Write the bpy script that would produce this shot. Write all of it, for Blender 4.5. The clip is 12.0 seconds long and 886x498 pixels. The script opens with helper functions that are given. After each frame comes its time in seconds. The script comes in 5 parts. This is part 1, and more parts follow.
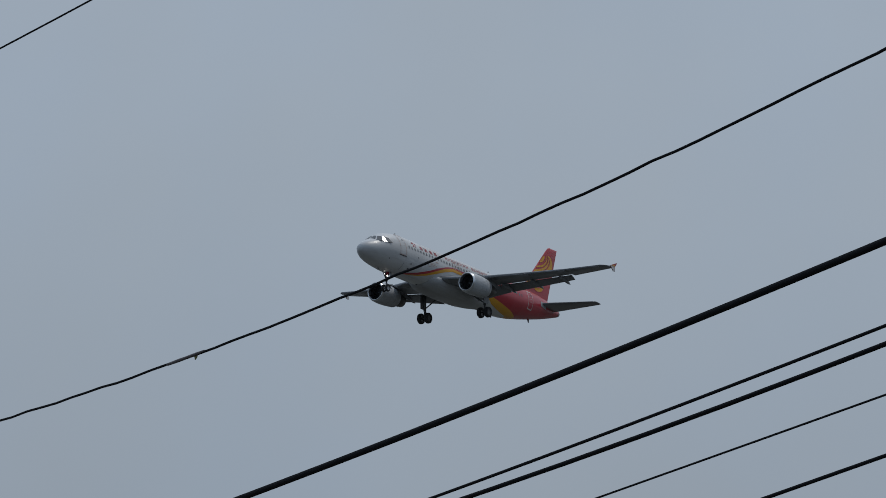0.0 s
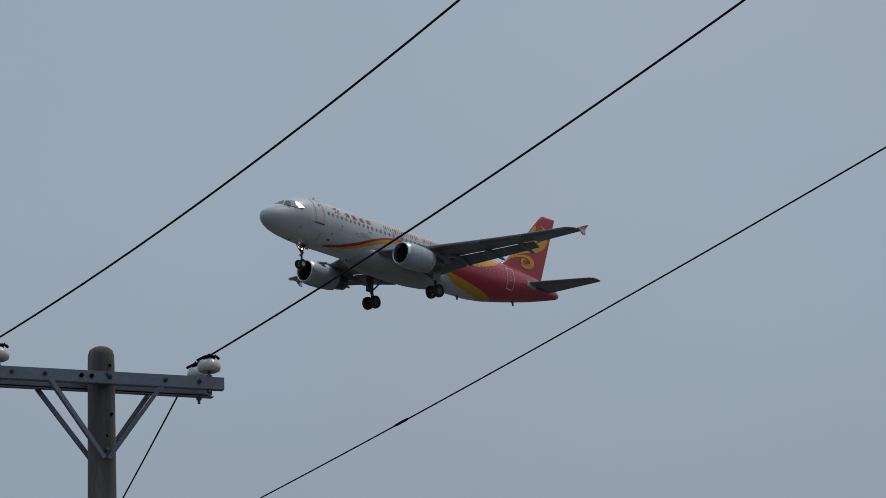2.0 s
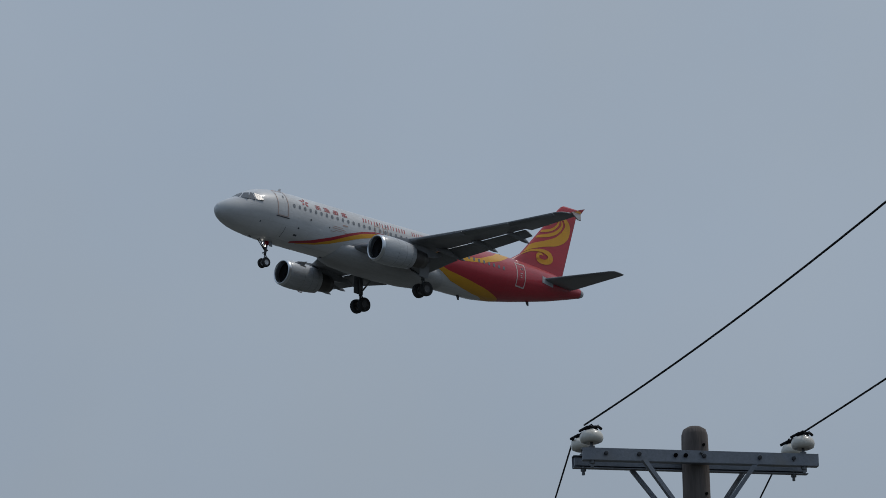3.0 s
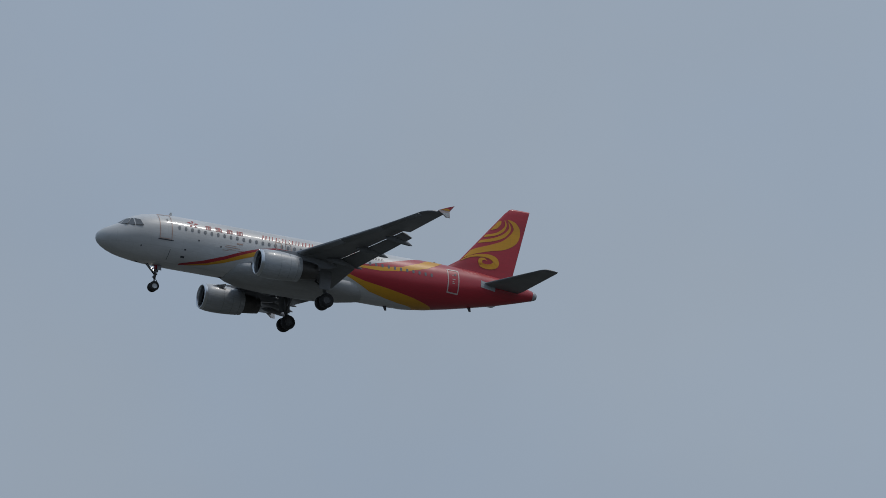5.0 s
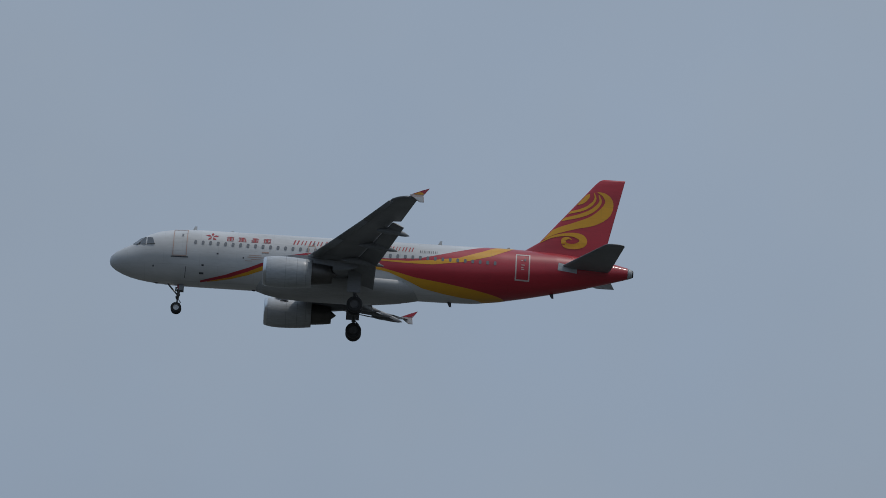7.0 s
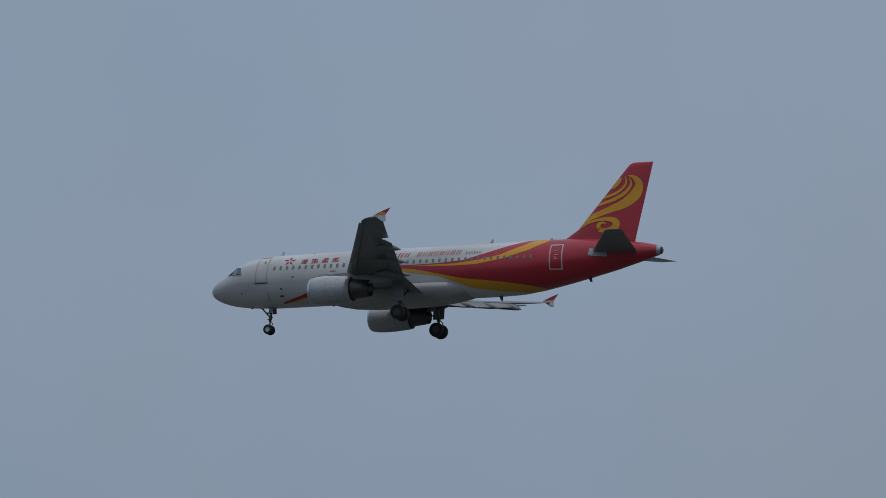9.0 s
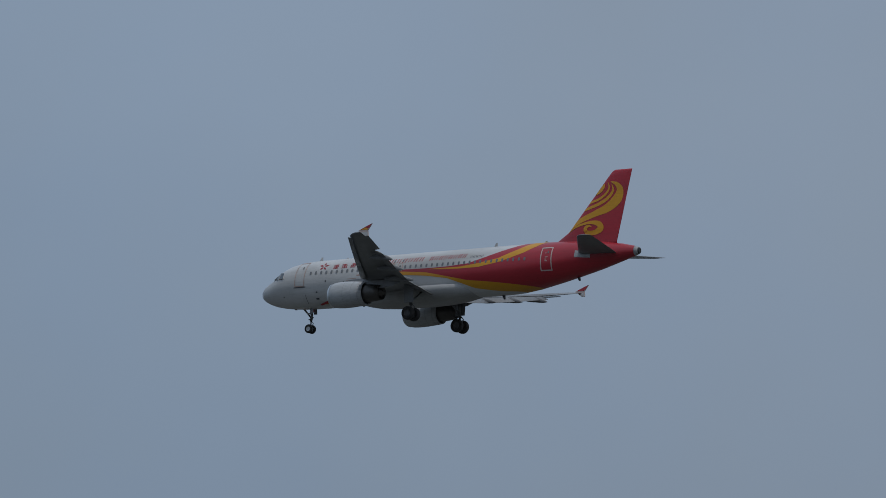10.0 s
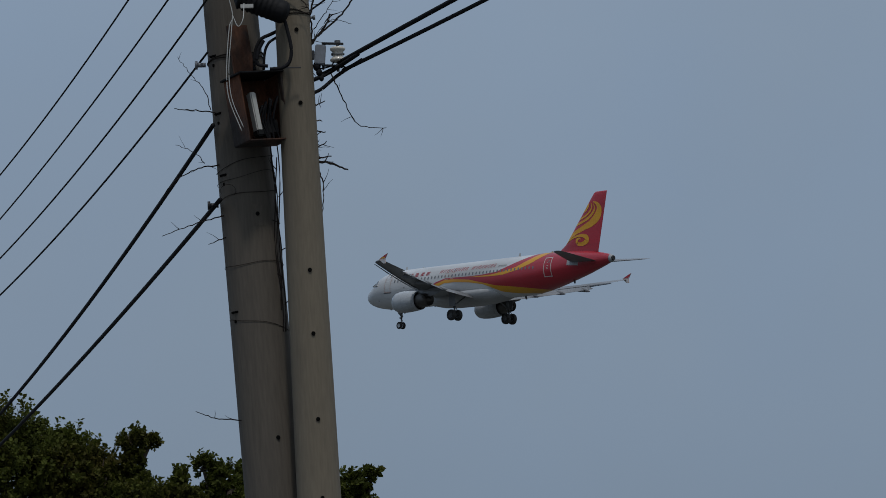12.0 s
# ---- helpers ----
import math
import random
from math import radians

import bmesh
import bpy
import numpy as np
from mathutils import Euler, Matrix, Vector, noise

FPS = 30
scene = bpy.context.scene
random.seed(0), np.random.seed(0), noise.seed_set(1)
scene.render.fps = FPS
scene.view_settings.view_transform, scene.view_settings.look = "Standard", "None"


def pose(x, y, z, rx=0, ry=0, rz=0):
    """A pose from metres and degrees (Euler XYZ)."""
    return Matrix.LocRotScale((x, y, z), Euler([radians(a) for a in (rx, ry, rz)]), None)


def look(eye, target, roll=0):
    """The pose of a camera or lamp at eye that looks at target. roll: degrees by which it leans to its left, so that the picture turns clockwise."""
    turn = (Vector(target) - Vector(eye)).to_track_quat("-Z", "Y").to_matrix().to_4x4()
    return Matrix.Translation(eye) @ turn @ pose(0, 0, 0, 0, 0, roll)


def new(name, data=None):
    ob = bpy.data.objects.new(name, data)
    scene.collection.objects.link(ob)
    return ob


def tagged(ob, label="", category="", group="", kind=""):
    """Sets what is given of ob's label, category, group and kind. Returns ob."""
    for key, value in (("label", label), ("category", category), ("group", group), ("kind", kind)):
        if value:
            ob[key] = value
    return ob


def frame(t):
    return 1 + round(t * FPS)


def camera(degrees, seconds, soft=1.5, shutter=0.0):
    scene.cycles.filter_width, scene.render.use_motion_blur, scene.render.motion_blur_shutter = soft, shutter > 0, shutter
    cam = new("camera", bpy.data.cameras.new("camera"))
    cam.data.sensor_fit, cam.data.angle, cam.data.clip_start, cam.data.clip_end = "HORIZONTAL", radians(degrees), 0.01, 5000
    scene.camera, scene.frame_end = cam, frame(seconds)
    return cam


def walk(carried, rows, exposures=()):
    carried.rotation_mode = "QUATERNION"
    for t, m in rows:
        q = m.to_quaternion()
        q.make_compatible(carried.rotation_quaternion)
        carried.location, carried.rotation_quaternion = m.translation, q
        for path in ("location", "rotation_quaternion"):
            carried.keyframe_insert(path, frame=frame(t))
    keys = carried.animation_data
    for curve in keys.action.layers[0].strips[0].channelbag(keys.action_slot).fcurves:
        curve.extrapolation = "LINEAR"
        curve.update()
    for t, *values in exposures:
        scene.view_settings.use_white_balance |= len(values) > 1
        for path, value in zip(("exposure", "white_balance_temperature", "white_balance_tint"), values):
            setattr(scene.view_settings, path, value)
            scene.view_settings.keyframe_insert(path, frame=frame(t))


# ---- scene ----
SOFT = 0.65
EXPOSURES = ((0.0, 0.0), (2.7, 0.0), (5.0, 0.0), (7.7, -0.02), (9.5, -0.10), (11.0, -0.16), (11.5, -0.14), (12.0, -0.04))
DEG = 10.4945
EYE = (0.0, 0.0, 1.6)


def gaze(turn, tilt, lean):
    """Camera pose: turn to the left of +Y, tilt up, lean, in degrees."""
    return pose(*EYE, 0, 0, turn) @ pose(0, 0, 0, 90 + tilt) @ pose(0, 0, 0, 0, 0, -lean)


PAN = (
    (0.0, -57.999, 12.393, 1.683),
    (0.3, -56.697, 12.721, 1.845),
    (0.5, -55.794, 12.924, 1.889),
    (0.7, -54.767, 13.061, 1.780),
    (1.0, -53.203, 13.324, 1.557),
    (1.3, -51.752, 13.567, 1.539),
    (1.5, -50.928, 13.694, 1.544),
    (1.7, -49.941, 13.828, 1.512),
    (2.0, -47.634, 14.082, 1.461),
    (2.3, -45.328, 14.373, 1.467),
    (2.5, -43.951, 14.617, 1.448),
    (2.7, -42.562, 14.860, 1.376),
    (4.3, -31.298, 16.286, 1.607),
    (4.5, -29.796, 16.453, 1.557),
    (4.7, -27.754, 16.652, 1.522),
    (5.0, -25.256, 16.925, 1.436),
    (5.3, -22.114, 17.154, 1.190),
    (5.5, -19.765, 17.285, 1.018),
    (5.7, -17.421, 17.339, 0.895),
    (6.0, -13.050, 17.260, 0.725),
    (6.3, -9.170, 17.148, 0.475),
    (6.5, -6.927, 17.072, 0.374),
    (6.7, -5.027, 16.986, 0.411),
    (7.0, -2.051, 16.982, 0.608),
    (7.3, 1.576, 16.940, 0.945),
    (7.5, 4.216, 16.639, 1.135),
    (7.7, 6.756, 16.347, 1.209),
    (9.5, 26.613, 13.684, 1.308),
    (9.7, 28.475, 13.323, 1.199),
    (10.0, 31.518, 12.752, 1.052),
    (10.3, 34.514, 12.147, 1.121),
    (10.5, 36.712, 11.767, 1.122),
    (10.7, 37.961, 11.406, 0.930),
    (11.0, 40.190, 10.894, 0.604),
    (11.3, 42.293, 10.781, 0.510),
    (11.5, 43.354, 10.480, 0.644),
    (11.7, 44.681, 10.174, 1.076),
    (12.0, 46.446, 9.519, 1.953),
)
cam = camera(DEG, 12.0, soft=SOFT)
walk(cam, [(t, gaze(*r)) for t, *r in PAN], EXPOSURES)

# place of the nose and attitude of the airliner
FLIGHT = (
    (0.0, 405.60, 263.43, 108.87, 3.01, 4.06, -1.47),
    (0.5, 375.53, 267.77, 108.06, 2.96, 4.00, -1.15),
    (1.0, 345.56, 271.99, 107.25, 2.89, 3.95, -0.80),
    (1.5, 313.83, 274.79, 105.94, 2.85, 3.94, -0.50),
    (2.0, 281.86, 277.65, 104.77, 2.82, 3.92, 0.00),
    (2.5, 248.83, 279.24, 103.29, 2.70, 3.76, 0.51),
    (2.7, 236.74, 279.92, 102.73, 2.68, 3.74, 0.62),
    (4.3, 147.79, 286.15, 99.19, 2.37, 3.69, 0.26),
    (4.5, 147.05, 306.24, 105.21, 2.34, 3.70, 0.24),
    (5.0, 127.17, 332.00, 111.76, 2.25, 3.70, 0.18),
    (5.5, 92.34, 331.63, 109.39, 2.16, 3.70, 0.12),
    (6.0, 57.50, 331.11, 106.98, 2.06, 3.69, 0.06),
    (6.5, 22.77, 331.07, 104.71, 1.97, 3.70, -0.01),
    (7.0, -12.02, 331.88, 102.69, 1.88, 3.71, -0.10),
    (7.5, -46.98, 332.49, 100.59, 1.79, 3.72, -0.19),
    (7.7, -61.04, 332.87, 99.79, 1.76, 3.73, -0.24),
    (9.5, -188.96, 336.47, 92.16, 1.43, 3.77, -0.76),
    (10.0, -225.89, 338.68, 90.36, 1.35, 3.79, -0.92),
    (10.5, -263.82, 341.33, 88.63, 1.26, 3.82, -1.07),
    (11.0, -301.26, 342.95, 86.55, 1.19, 3.82, -1.22),
    (11.5, -339.74, 345.29, 84.74, 1.09, 3.85, -1.36),
    (12.0, -373.05, 343.75, 82.09, 1.29, 3.70, -1.66),
)

# ---- light ----
SUN_WAY = Vector((0.37, -0.22, 0.90)).normalized()
world = bpy.data.worlds.new("sky")
scene.world = world
world.use_nodes = True
wn, wl = world.node_tree.nodes, world.node_tree.links
wn.clear()
w_out = wn.new("ShaderNodeOutputWorld")
w_bg = wn.new("ShaderNodeBackground")
w_sky = wn.new("ShaderNodeTexSky")
w_sky.sky_type, w_sky.sun_disc = "NISHITA", False
w_sky.sun_elevation = math.asin(SUN_WAY.z)
w_sky.sun_rotation = math.atan2(SUN_WAY.x, SUN_WAY.y)
w_sky.air_density, w_sky.dust_density, w_sky.ozone_density = 1.0, 4.0, 2.0
w_scale = wn.new("ShaderNodeVectorMath")
w_scale.operation = "SCALE"
w_scale.inputs["Scale"].default_value = 0.09
w_tc = wn.new("ShaderNodeTexCoord")
w_noise = wn.new("ShaderNodeTexNoise")
w_noise.inputs["Scale"].default_value = 9.0
w_noise.inputs["Detail"].default_value = 5.0
w_xyz = wn.new("ShaderNodeSeparateXYZ")
w_side = wn.new("ShaderNodeMapRange")
w_side.inputs["From Min"].default_value = -1.0
w_hue = wn.new("ShaderNodeValToRGB")  # hazier and paler towards one side
while len(w_hue.color_ramp.elements) < 5:
    w_hue.color_ramp.elements.new(0.5)
for el, (p, c) in zip(w_hue.color_ramp.elements, ((0.0, (0.245, 0.322, 0.425)), (0.20, (0.234, 0.307, 0.407)), (0.30, (0.251, 0.314, 0.403)), (0.56, (0.270, 0.330, 0.411)), (0.93, (0.315, 0.372, 0.439)))):
    el.position, el.color = p, (*c, 1)
w_rise = wn.new("ShaderNodeValToRGB")  # brighter towards the zenith
while len(w_rise.color_ramp.elements) < 5:
    w_rise.color_ramp.elements.new(0.5)
for el, (p, v) in zip(w_rise.color_ramp.elements, ((0.0, 0.39), (0.13, 0.602), (0.25, 0.733), (0.45, 0.80), (1.0, 1.12))):
    el.position, el.color = p, (v, v, v, 1)
w_cloud = wn.new("ShaderNodeMapRange")
w_cloud.inputs["From Min"].default_value, w_cloud.inputs["From Max"].default_value = 0.3, 0.7
w_cloud.inputs["To Min"].default_value, w_cloud.inputs["To Max"].default_value = 1.42, 1.52
w_mul, w_mul2 = wn.new("ShaderNodeVectorMath"), wn.new("ShaderNodeVectorMath")
w_mul.operation, w_mul2.operation = "MULTIPLY", "SCALE"
w_mix = wn.new("ShaderNodeMix")
w_mix.data_type = "RGBA"
w_mix.inputs[0].default_value = 0.92
wl.new(w_tc.outputs["Generated"], w_noise.inputs["Vector"])
wl.new(w_tc.outputs["Generated"], w_xyz.inputs[0])
wl.new(w_xyz.outputs["X"], w_side.inputs["Value"])
wl.new(w_side.outputs["Result"], w_hue.inputs["Fac"])
wl.new(w_xyz.outputs["Z"], w_rise.inputs["Fac"])
wl.new(w_noise.outputs["Fac"], w_cloud.inputs["Value"])
wl.new(w_hue.outputs["Color"], w_mul.inputs[0])
wl.new(w_rise.outputs["Color"], w_mul.inputs[1])
w_drift = wn.new("ShaderNodeTexNoise")
w_drift.inputs["Scale"].default_value, w_drift.inputs["Detail"].default_value = 13.0, 4.0
w_cast = wn.new("ShaderNodeValToRGB")  # faint drifts of bluer and greyer haze
for el, (p, c) in zip(w_cast.color_ramp.elements, ((0.32, (0.970, 0.982, 1.0)), (0.68, (1.0, 0.982, 0.962)))):
    el.position, el.color = p, (*c, 1)
w_mul3 = wn.new("ShaderNodeVectorMath")
w_mul3.operation = "MULTIPLY"
wl.new(w_tc.outputs["Generated"], w_drift.inputs["Vector"])
wl.new(w_drift.outputs["Fac"], w_cast.inputs["Fac"])
wl.new(w_mul.outputs["Vector"], w_mul3.inputs[0])
wl.new(w_cast.outputs["Color"], w_mul3.inputs[1])
wl.new(w_mul3.outputs["Vector"], w_mul2.inputs[0])
wl.new(w_cloud.outputs["Result"], w_mul2.inputs["Scale"])
wl.new(w_sky.outputs["Color"], w_scale.inputs[0])
wl.new(w_scale.outputs["Vector"], w_mix.inputs[6])
wl.new(w_mul2.outputs["Vector"], w_mix.inputs[7])
wl.new(w_mix.outputs[2], w_bg.inputs["Color"])
wl.new(w_bg.outputs["Background"], w_out.inputs["Surface"])
w_bg.inputs["Strength"].default_value = 1.0

sun_data = bpy.data.lights.new("sun", "SUN")
sun_data.energy, sun_data.angle, sun_data.color = 1.15, radians(5), (1.0, 0.95, 0.88)
sun = new("sun", sun_data)
sun.matrix_world = look(SUN_WAY * 100, (0, 0, 0))


# ---- materials ----
def material(name, colour, rough=0.5, metal=0.0, vary=0.12, size=3.0, bump=0.0, fine=40.0, coat=0.0, stain=None, stretch=(1, 1, 1), stain_at=(0.55, 0.75)):
    """Two scales of noise on the colour, the fine one also as relief; stain is a second colour in patches."""
    m = bpy.data.materials.new(name)
    m.use_nodes = True
    n, l = m.node_tree.nodes, m.node_tree.links
    b = n["Principled BSDF"]
    b.inputs["Roughness"].default_value, b.inputs["Metallic"].default_value = rough, metal
    b.inputs["Coat Weight"].default_value, b.inputs["Coat Roughness"].default_value = coat, 0.08
    tc, mp = n.new("ShaderNodeTexCoord"), n.new("ShaderNodeMapping")
    mp.inputs["Scale"].default_value = stretch
    l.new(tc.outputs["Object"], mp.inputs["Vector"])
    big, small = n.new("ShaderNodeTexNoise"), n.new("ShaderNodeTexNoise")
    big.inputs["Scale"].default_value, small.inputs["Scale"].default_value = size, fine
    big.inputs["Detail"].default_value = 5
    for t in (big, small):
        l.new(mp.outputs["Vector"], t.inputs["Vector"])
    add = n.new("ShaderNodeMath")
    add.operation = "ADD"
    l.new(big.outputs["Fac"], add.inputs[0]), l.new(small.outputs["Fac"], add.inputs[1])
    rng = n.new("ShaderNodeMapRange")
    rng.inputs["From Min"].default_value, rng.inputs["From Max"].default_value = 0.6, 1.4
    rng.inputs["To Min"].default_value, rng.inputs["To Max"].default_value = 1 - vary, 1 + vary
    l.new(add.outputs[0], rng.inputs["Value"])
    mul = n.new("ShaderNodeVectorMath")
    mul.operation = "SCALE"
    mul.inputs[0].default_value = colour
    l.new(rng.outputs["Result"], mul.inputs["Scale"])
    last = mul.outputs["Vector"]
    if stain:
        st, fac, mix = n.new("ShaderNodeTexNoise"), n.new("ShaderNodeMapRange"), n.new("ShaderNodeMix")
        st.inputs["Scale"].default_value, st.inputs["Detail"].default_value = size * 0.6, 6
        l.new(mp.outputs["Vector"], st.inputs["Vector"])
        fac.inputs["From Min"].default_value, fac.inputs["From Max"].default_value = stain_at
        l.new(st.outputs["Fac"], fac.inputs["Value"])
        mix.data_type = "RGBA"
        mix.inputs[7].default_value = (*stain, 1)
        l.new(fac.outputs["Result"], mix.inputs[0]), l.new(last, mix.inputs[6])
        last = mix.outputs[2]
    l.new(last, b.inputs["Base Color"])
    if bump:
        bp = n.new("ShaderNodeBump")
        bp.inputs["Strength"].default_value, bp.inputs["Distance"].default_value = bump, 0.01
        l.new(small.outputs["Fac"], bp.inputs["Height"]), l.new(bp.outputs["Normal"], b.inputs["Normal"])
    return m


def glow(name, colour, strength):
    m = bpy.data.materials.new(name)
    m.use_nodes = True
    b = m.node_tree.nodes["Principled BSDF"]
    b.inputs["Emission Color"].default_value, b.inputs["Emission Strength"].default_value = (*colour, 1), strength
    return m


def panelled(name, colour, vary=0.05, rough=0.32, coat=0.3, dirt=(0.45, 0.44, 0.42)):
    """Aircraft paint: faint skin panels, grime streaked along the airflow."""
    m = material(name, colour, rough, 0, vary, 0.5, 0, 9.0, coat, dirt, (0.25, 1, 1), (0.44, 0.80))
    n, l = m.node_tree.nodes, m.node_tree.links
    b = n["Principled BSDF"]
    src = b.inputs["Base Color"].links[0].from_socket
    tc, mp, br, mul = n.new("ShaderNodeTexCoord"), n.new("ShaderNodeMapping"), n.new("ShaderNodeTexBrick"), n.new("ShaderNodeMix")
    mp.inputs["Rotation"].default_value = (radians(90), 0, 0)
    l.new(tc.outputs["Object"], mp.inputs["Vector"]), l.new(mp.outputs["Vector"], br.inputs["Vector"])
    br.inputs["Scale"].default_value, br.inputs["Mortar Size"].default_value = 1.0, 0.012
    br.inputs["Brick Width"].default_value, br.inputs["Row Height"].default_value = 2.6, 0.95
    br.inputs["Color1"].default_value, br.inputs["Color2"].default_value = (1, 1, 1, 1), (0.96, 0.965, 0.97, 1)
    br.inputs["Mortar"].default_value = (0.87, 0.87, 0.87, 1)
    mul.data_type, mul.blend_type = "RGBA", "MULTIPLY"
    mul.inputs[0].default_value = 1.0
    l.new(src, mul.inputs[6]), l.new(br.outputs["Color"], mul.inputs[7]), l.new(mul.outputs[2], b.inputs["Base Color"])
    return m


WHITE = panelled("white_paint", (0.63, 0.64, 0.65), 0.08, 0.42, 0.45, (0.27, 0.265, 0.255))
BELLY = panelled("belly_paint", (0.40, 0.41, 0.42), 0.14, 0.5, 0.0, (0.18, 0.17, 0.155))
RED = panelled("red_paint", (0.44, 0.018, 0.034), 0.10, 0.40, 0.35, (0.20, 0.014, 0.024))
YELLOW = panelled("yellow_paint", (0.70, 0.34, 0.019), 0.06, 0.42, 0.06, (0.40, 0.17, 0.02))
LETTER = material("red_lettering", (0.30, 0.02, 0.03), 0.5, 0, 0.05)
INK = material("dark_grey_lettering", (0.06, 0.06, 0.07), 0.5, 0, 0.05)
FRAME_PALE = material("pale_door_outline", (0.52, 0.42, 0.40), 0.4, 0, 0.05)
FRAME_ORANGE = material("orange_door_outline", (0.42, 0.28, 0.23), 0.45, 0, 0.05)
WING = panelled("wing_grey", (0.220, 0.231, 0.248), 0.16, 0.42, 0.05, (0.10, 0.10, 0.10))
FLAP = material("flap_grey", (0.18, 0.188, 0.20), 0.45, 0, 0.18, 1.2, 0, 9)
SLAT = material("bare_metal_slat", (0.21, 0.22, 0.23), 0.5, 0.3, 0.12, 2.0, 0, 9)
NACELLE = panelled("nacelle_paint", (0.42, 0.44, 0.46), 0.20, 0.40, 0.06, (0.15, 0.15, 0.147))
LIP = material("polished_inlet_lip", (0.62, 0.64, 0.66), 0.28, 0.9, 0.04)
DARK = material("dark_metal", (0.035, 0.036, 0.04), 0.5, 0.4, 0.2, 4)
CORE = material("heat_stained_nozzle", (0.10, 0.095, 0.09), 0.45, 0.7, 0.25, 3)
STEEL = material("gear_steel", (0.13, 0.135, 0.14), 0.4, 0.5, 0.15, 5)
TYRE = material("tyre_rubber", (0.022, 0.022, 0.023), 0.8, 0, 0.2, 5)
HUB = material("dark_wheel_hub", (0.07, 0.07, 0.072), 0.5, 0.3, 0.2)
RIM = material("wheel_rim", (0.42, 0.43, 0.44), 0.35, 0.6, 0.1)
GLASS = material("cockpit_glass", (0.02, 0.023, 0.027), 0.15, 0.0, 0.05)
GLASS.node_tree.nodes["Principled BSDF"].inputs["IOR"].default_value = 2.0  # coated, heated glass
PANE = material("cabin_pane", (0.16, 0.168, 0.18), 0.25, 0, 0.1)
LAMP = glow("landing_light", (1.0, 0.97, 0.9), 6.0)
CONCRETE = material("weathered_concrete", (0.092, 0.079, 0.064), 0.9, 0, 0.24, 5.0, 0.22, 75, 0, (0.062, 0.053, 0.044), (1, 1, 0.10), (0.48, 0.72))
CONCRETE_PALE = material("pale_concrete", (0.160, 0.135, 0.099), 0.9, 0, 0.18, 5.0, 0.18, 75, 0, (0.085, 0.072, 0.054), (1, 1, 0.12), (0.50, 0.74))
POLEWOOD = material("brown_weathered_pole", (0.150, 0.126, 0.112), 0.9, 0, 0.32, 6.0, 0.6, 60, 0, (0.050, 0.042, 0.038), (1, 1, 0.10), (0.50, 0.70))
GALV = material("galvanised_steel", (0.185, 0.20, 0.225), 0.5, 0.35, 0.16, 6, 0.1, 50, 0, (0.20, 0.20, 0.20))
PORCELAIN = material("white_porcelain", (0.62, 0.59, 0.52), 0.25, 0, 0.06, 6, 0, 30, 0.3, (0.42, 0.39, 0.34), (1, 1, 1), (0.5, 0.8))
CABLE = material("black_cable", (0.011, 0.011, 0.013), 0.8, 0, 0.2, 5)
CABLE.node_tree.nodes["Principled BSDF"].inputs["Specular IOR Level"].default_value = 0.15
TAPE = material("grubby_tape", (0.13, 0.11, 0.11), 0.8, 0, 0.2, 12)
SCRAP = material("faded_plastic_scrap", (0.16, 0.15, 0.04), 0.7, 0, 0.3, 20)
RUST = material("rusty_steel", (0.125, 0.047, 0.021), 0.85, 0.1, 0.35, 7, 0.5, 60, 0, (0.022, 0.017, 0.015), (1, 1, 0.5), (0.42, 0.60))
PLASTIC = material("grubby_white_plastic", (0.42, 0.42, 0.40), 0.5, 0, 0.1, 8)
JUNCTION = material("weathered_brown_box", (0.050, 0.038, 0.032), 0.8, 0, 0.3, 6, 0.2, 40, 0, (0.026, 0.021, 0.018))
BLACKBOX = material("black_plastic", (0.012, 0.012, 0.013), 0.65, 0, 0.3, 8, 0.2, 40, 0, (0.028, 0.025, 0.023))
BLACKBOX.node_tree.nodes["Principled BSDF"].inputs["Specular IOR Level"].default_value = 0.15
TWIG = material("dry_twig", (0.022, 0.018, 0.016), 0.9, 0, 0.3, 10)
TWIG.node_tree.nodes["Principled BSDF"].inputs["Specular IOR Level"].default_value = 0.1
BARK = material("bark", (0.055, 0.043, 0.032), 0.95, 0, 0.3, 5, 0.6, 40)
LEAF = material("leaf_green", (0.058, 0.068, 0.013), 0.75, 0, 0.55, 2.4, 0, 22, 0, (0.070, 0.058, 0.014), (1, 1, 1), (0.5, 0.72))
LEAF.node_tree.nodes["Principled BSDF"].inputs["Specular IOR Level"].default_value = 0.12
ln_nodes, ln_links = LEAF.node_tree.nodes, LEAF.node_tree.links  # every leaf has its own shade
each, shade, tint = ln_nodes.new("ShaderNodeNewGeometry"), ln_nodes.new("ShaderNodeMapRange"), ln_nodes.new("ShaderNodeVectorMath")
shade.inputs["To Min"].default_value, shade.inputs["To Max"].default_value = 0.45, 1.75
tint.operation = "SCALE"
ln_links.new(each.outputs["Random Per Island"], shade.inputs["Value"])
ln_links.new(ln_nodes["Principled BSDF"].inputs["Base Color"].links[0].from_socket, tint.inputs[0])
ln_links.new(shade.outputs["Result"], tint.inputs["Scale"])
ln_links.new(tint.outputs["Vector"], ln_nodes["Principled BSDF"].inputs["Base Color"])
thin, blend = LEAF.node_tree.nodes.new("ShaderNodeBsdfTranslucent"), LEAF.node_tree.nodes.new("ShaderNodeMixShader")
thin.inputs["Color"].default_value, blend.inputs[0].default_value = (0.065, 0.078, 0.012, 1), 0.35
LEAF.node_tree.links.new(LEAF.node_tree.nodes["Principled BSDF"].outputs[0], blend.inputs[1])
LEAF.node_tree.links.new(thin.outputs[0], blend.inputs[2])
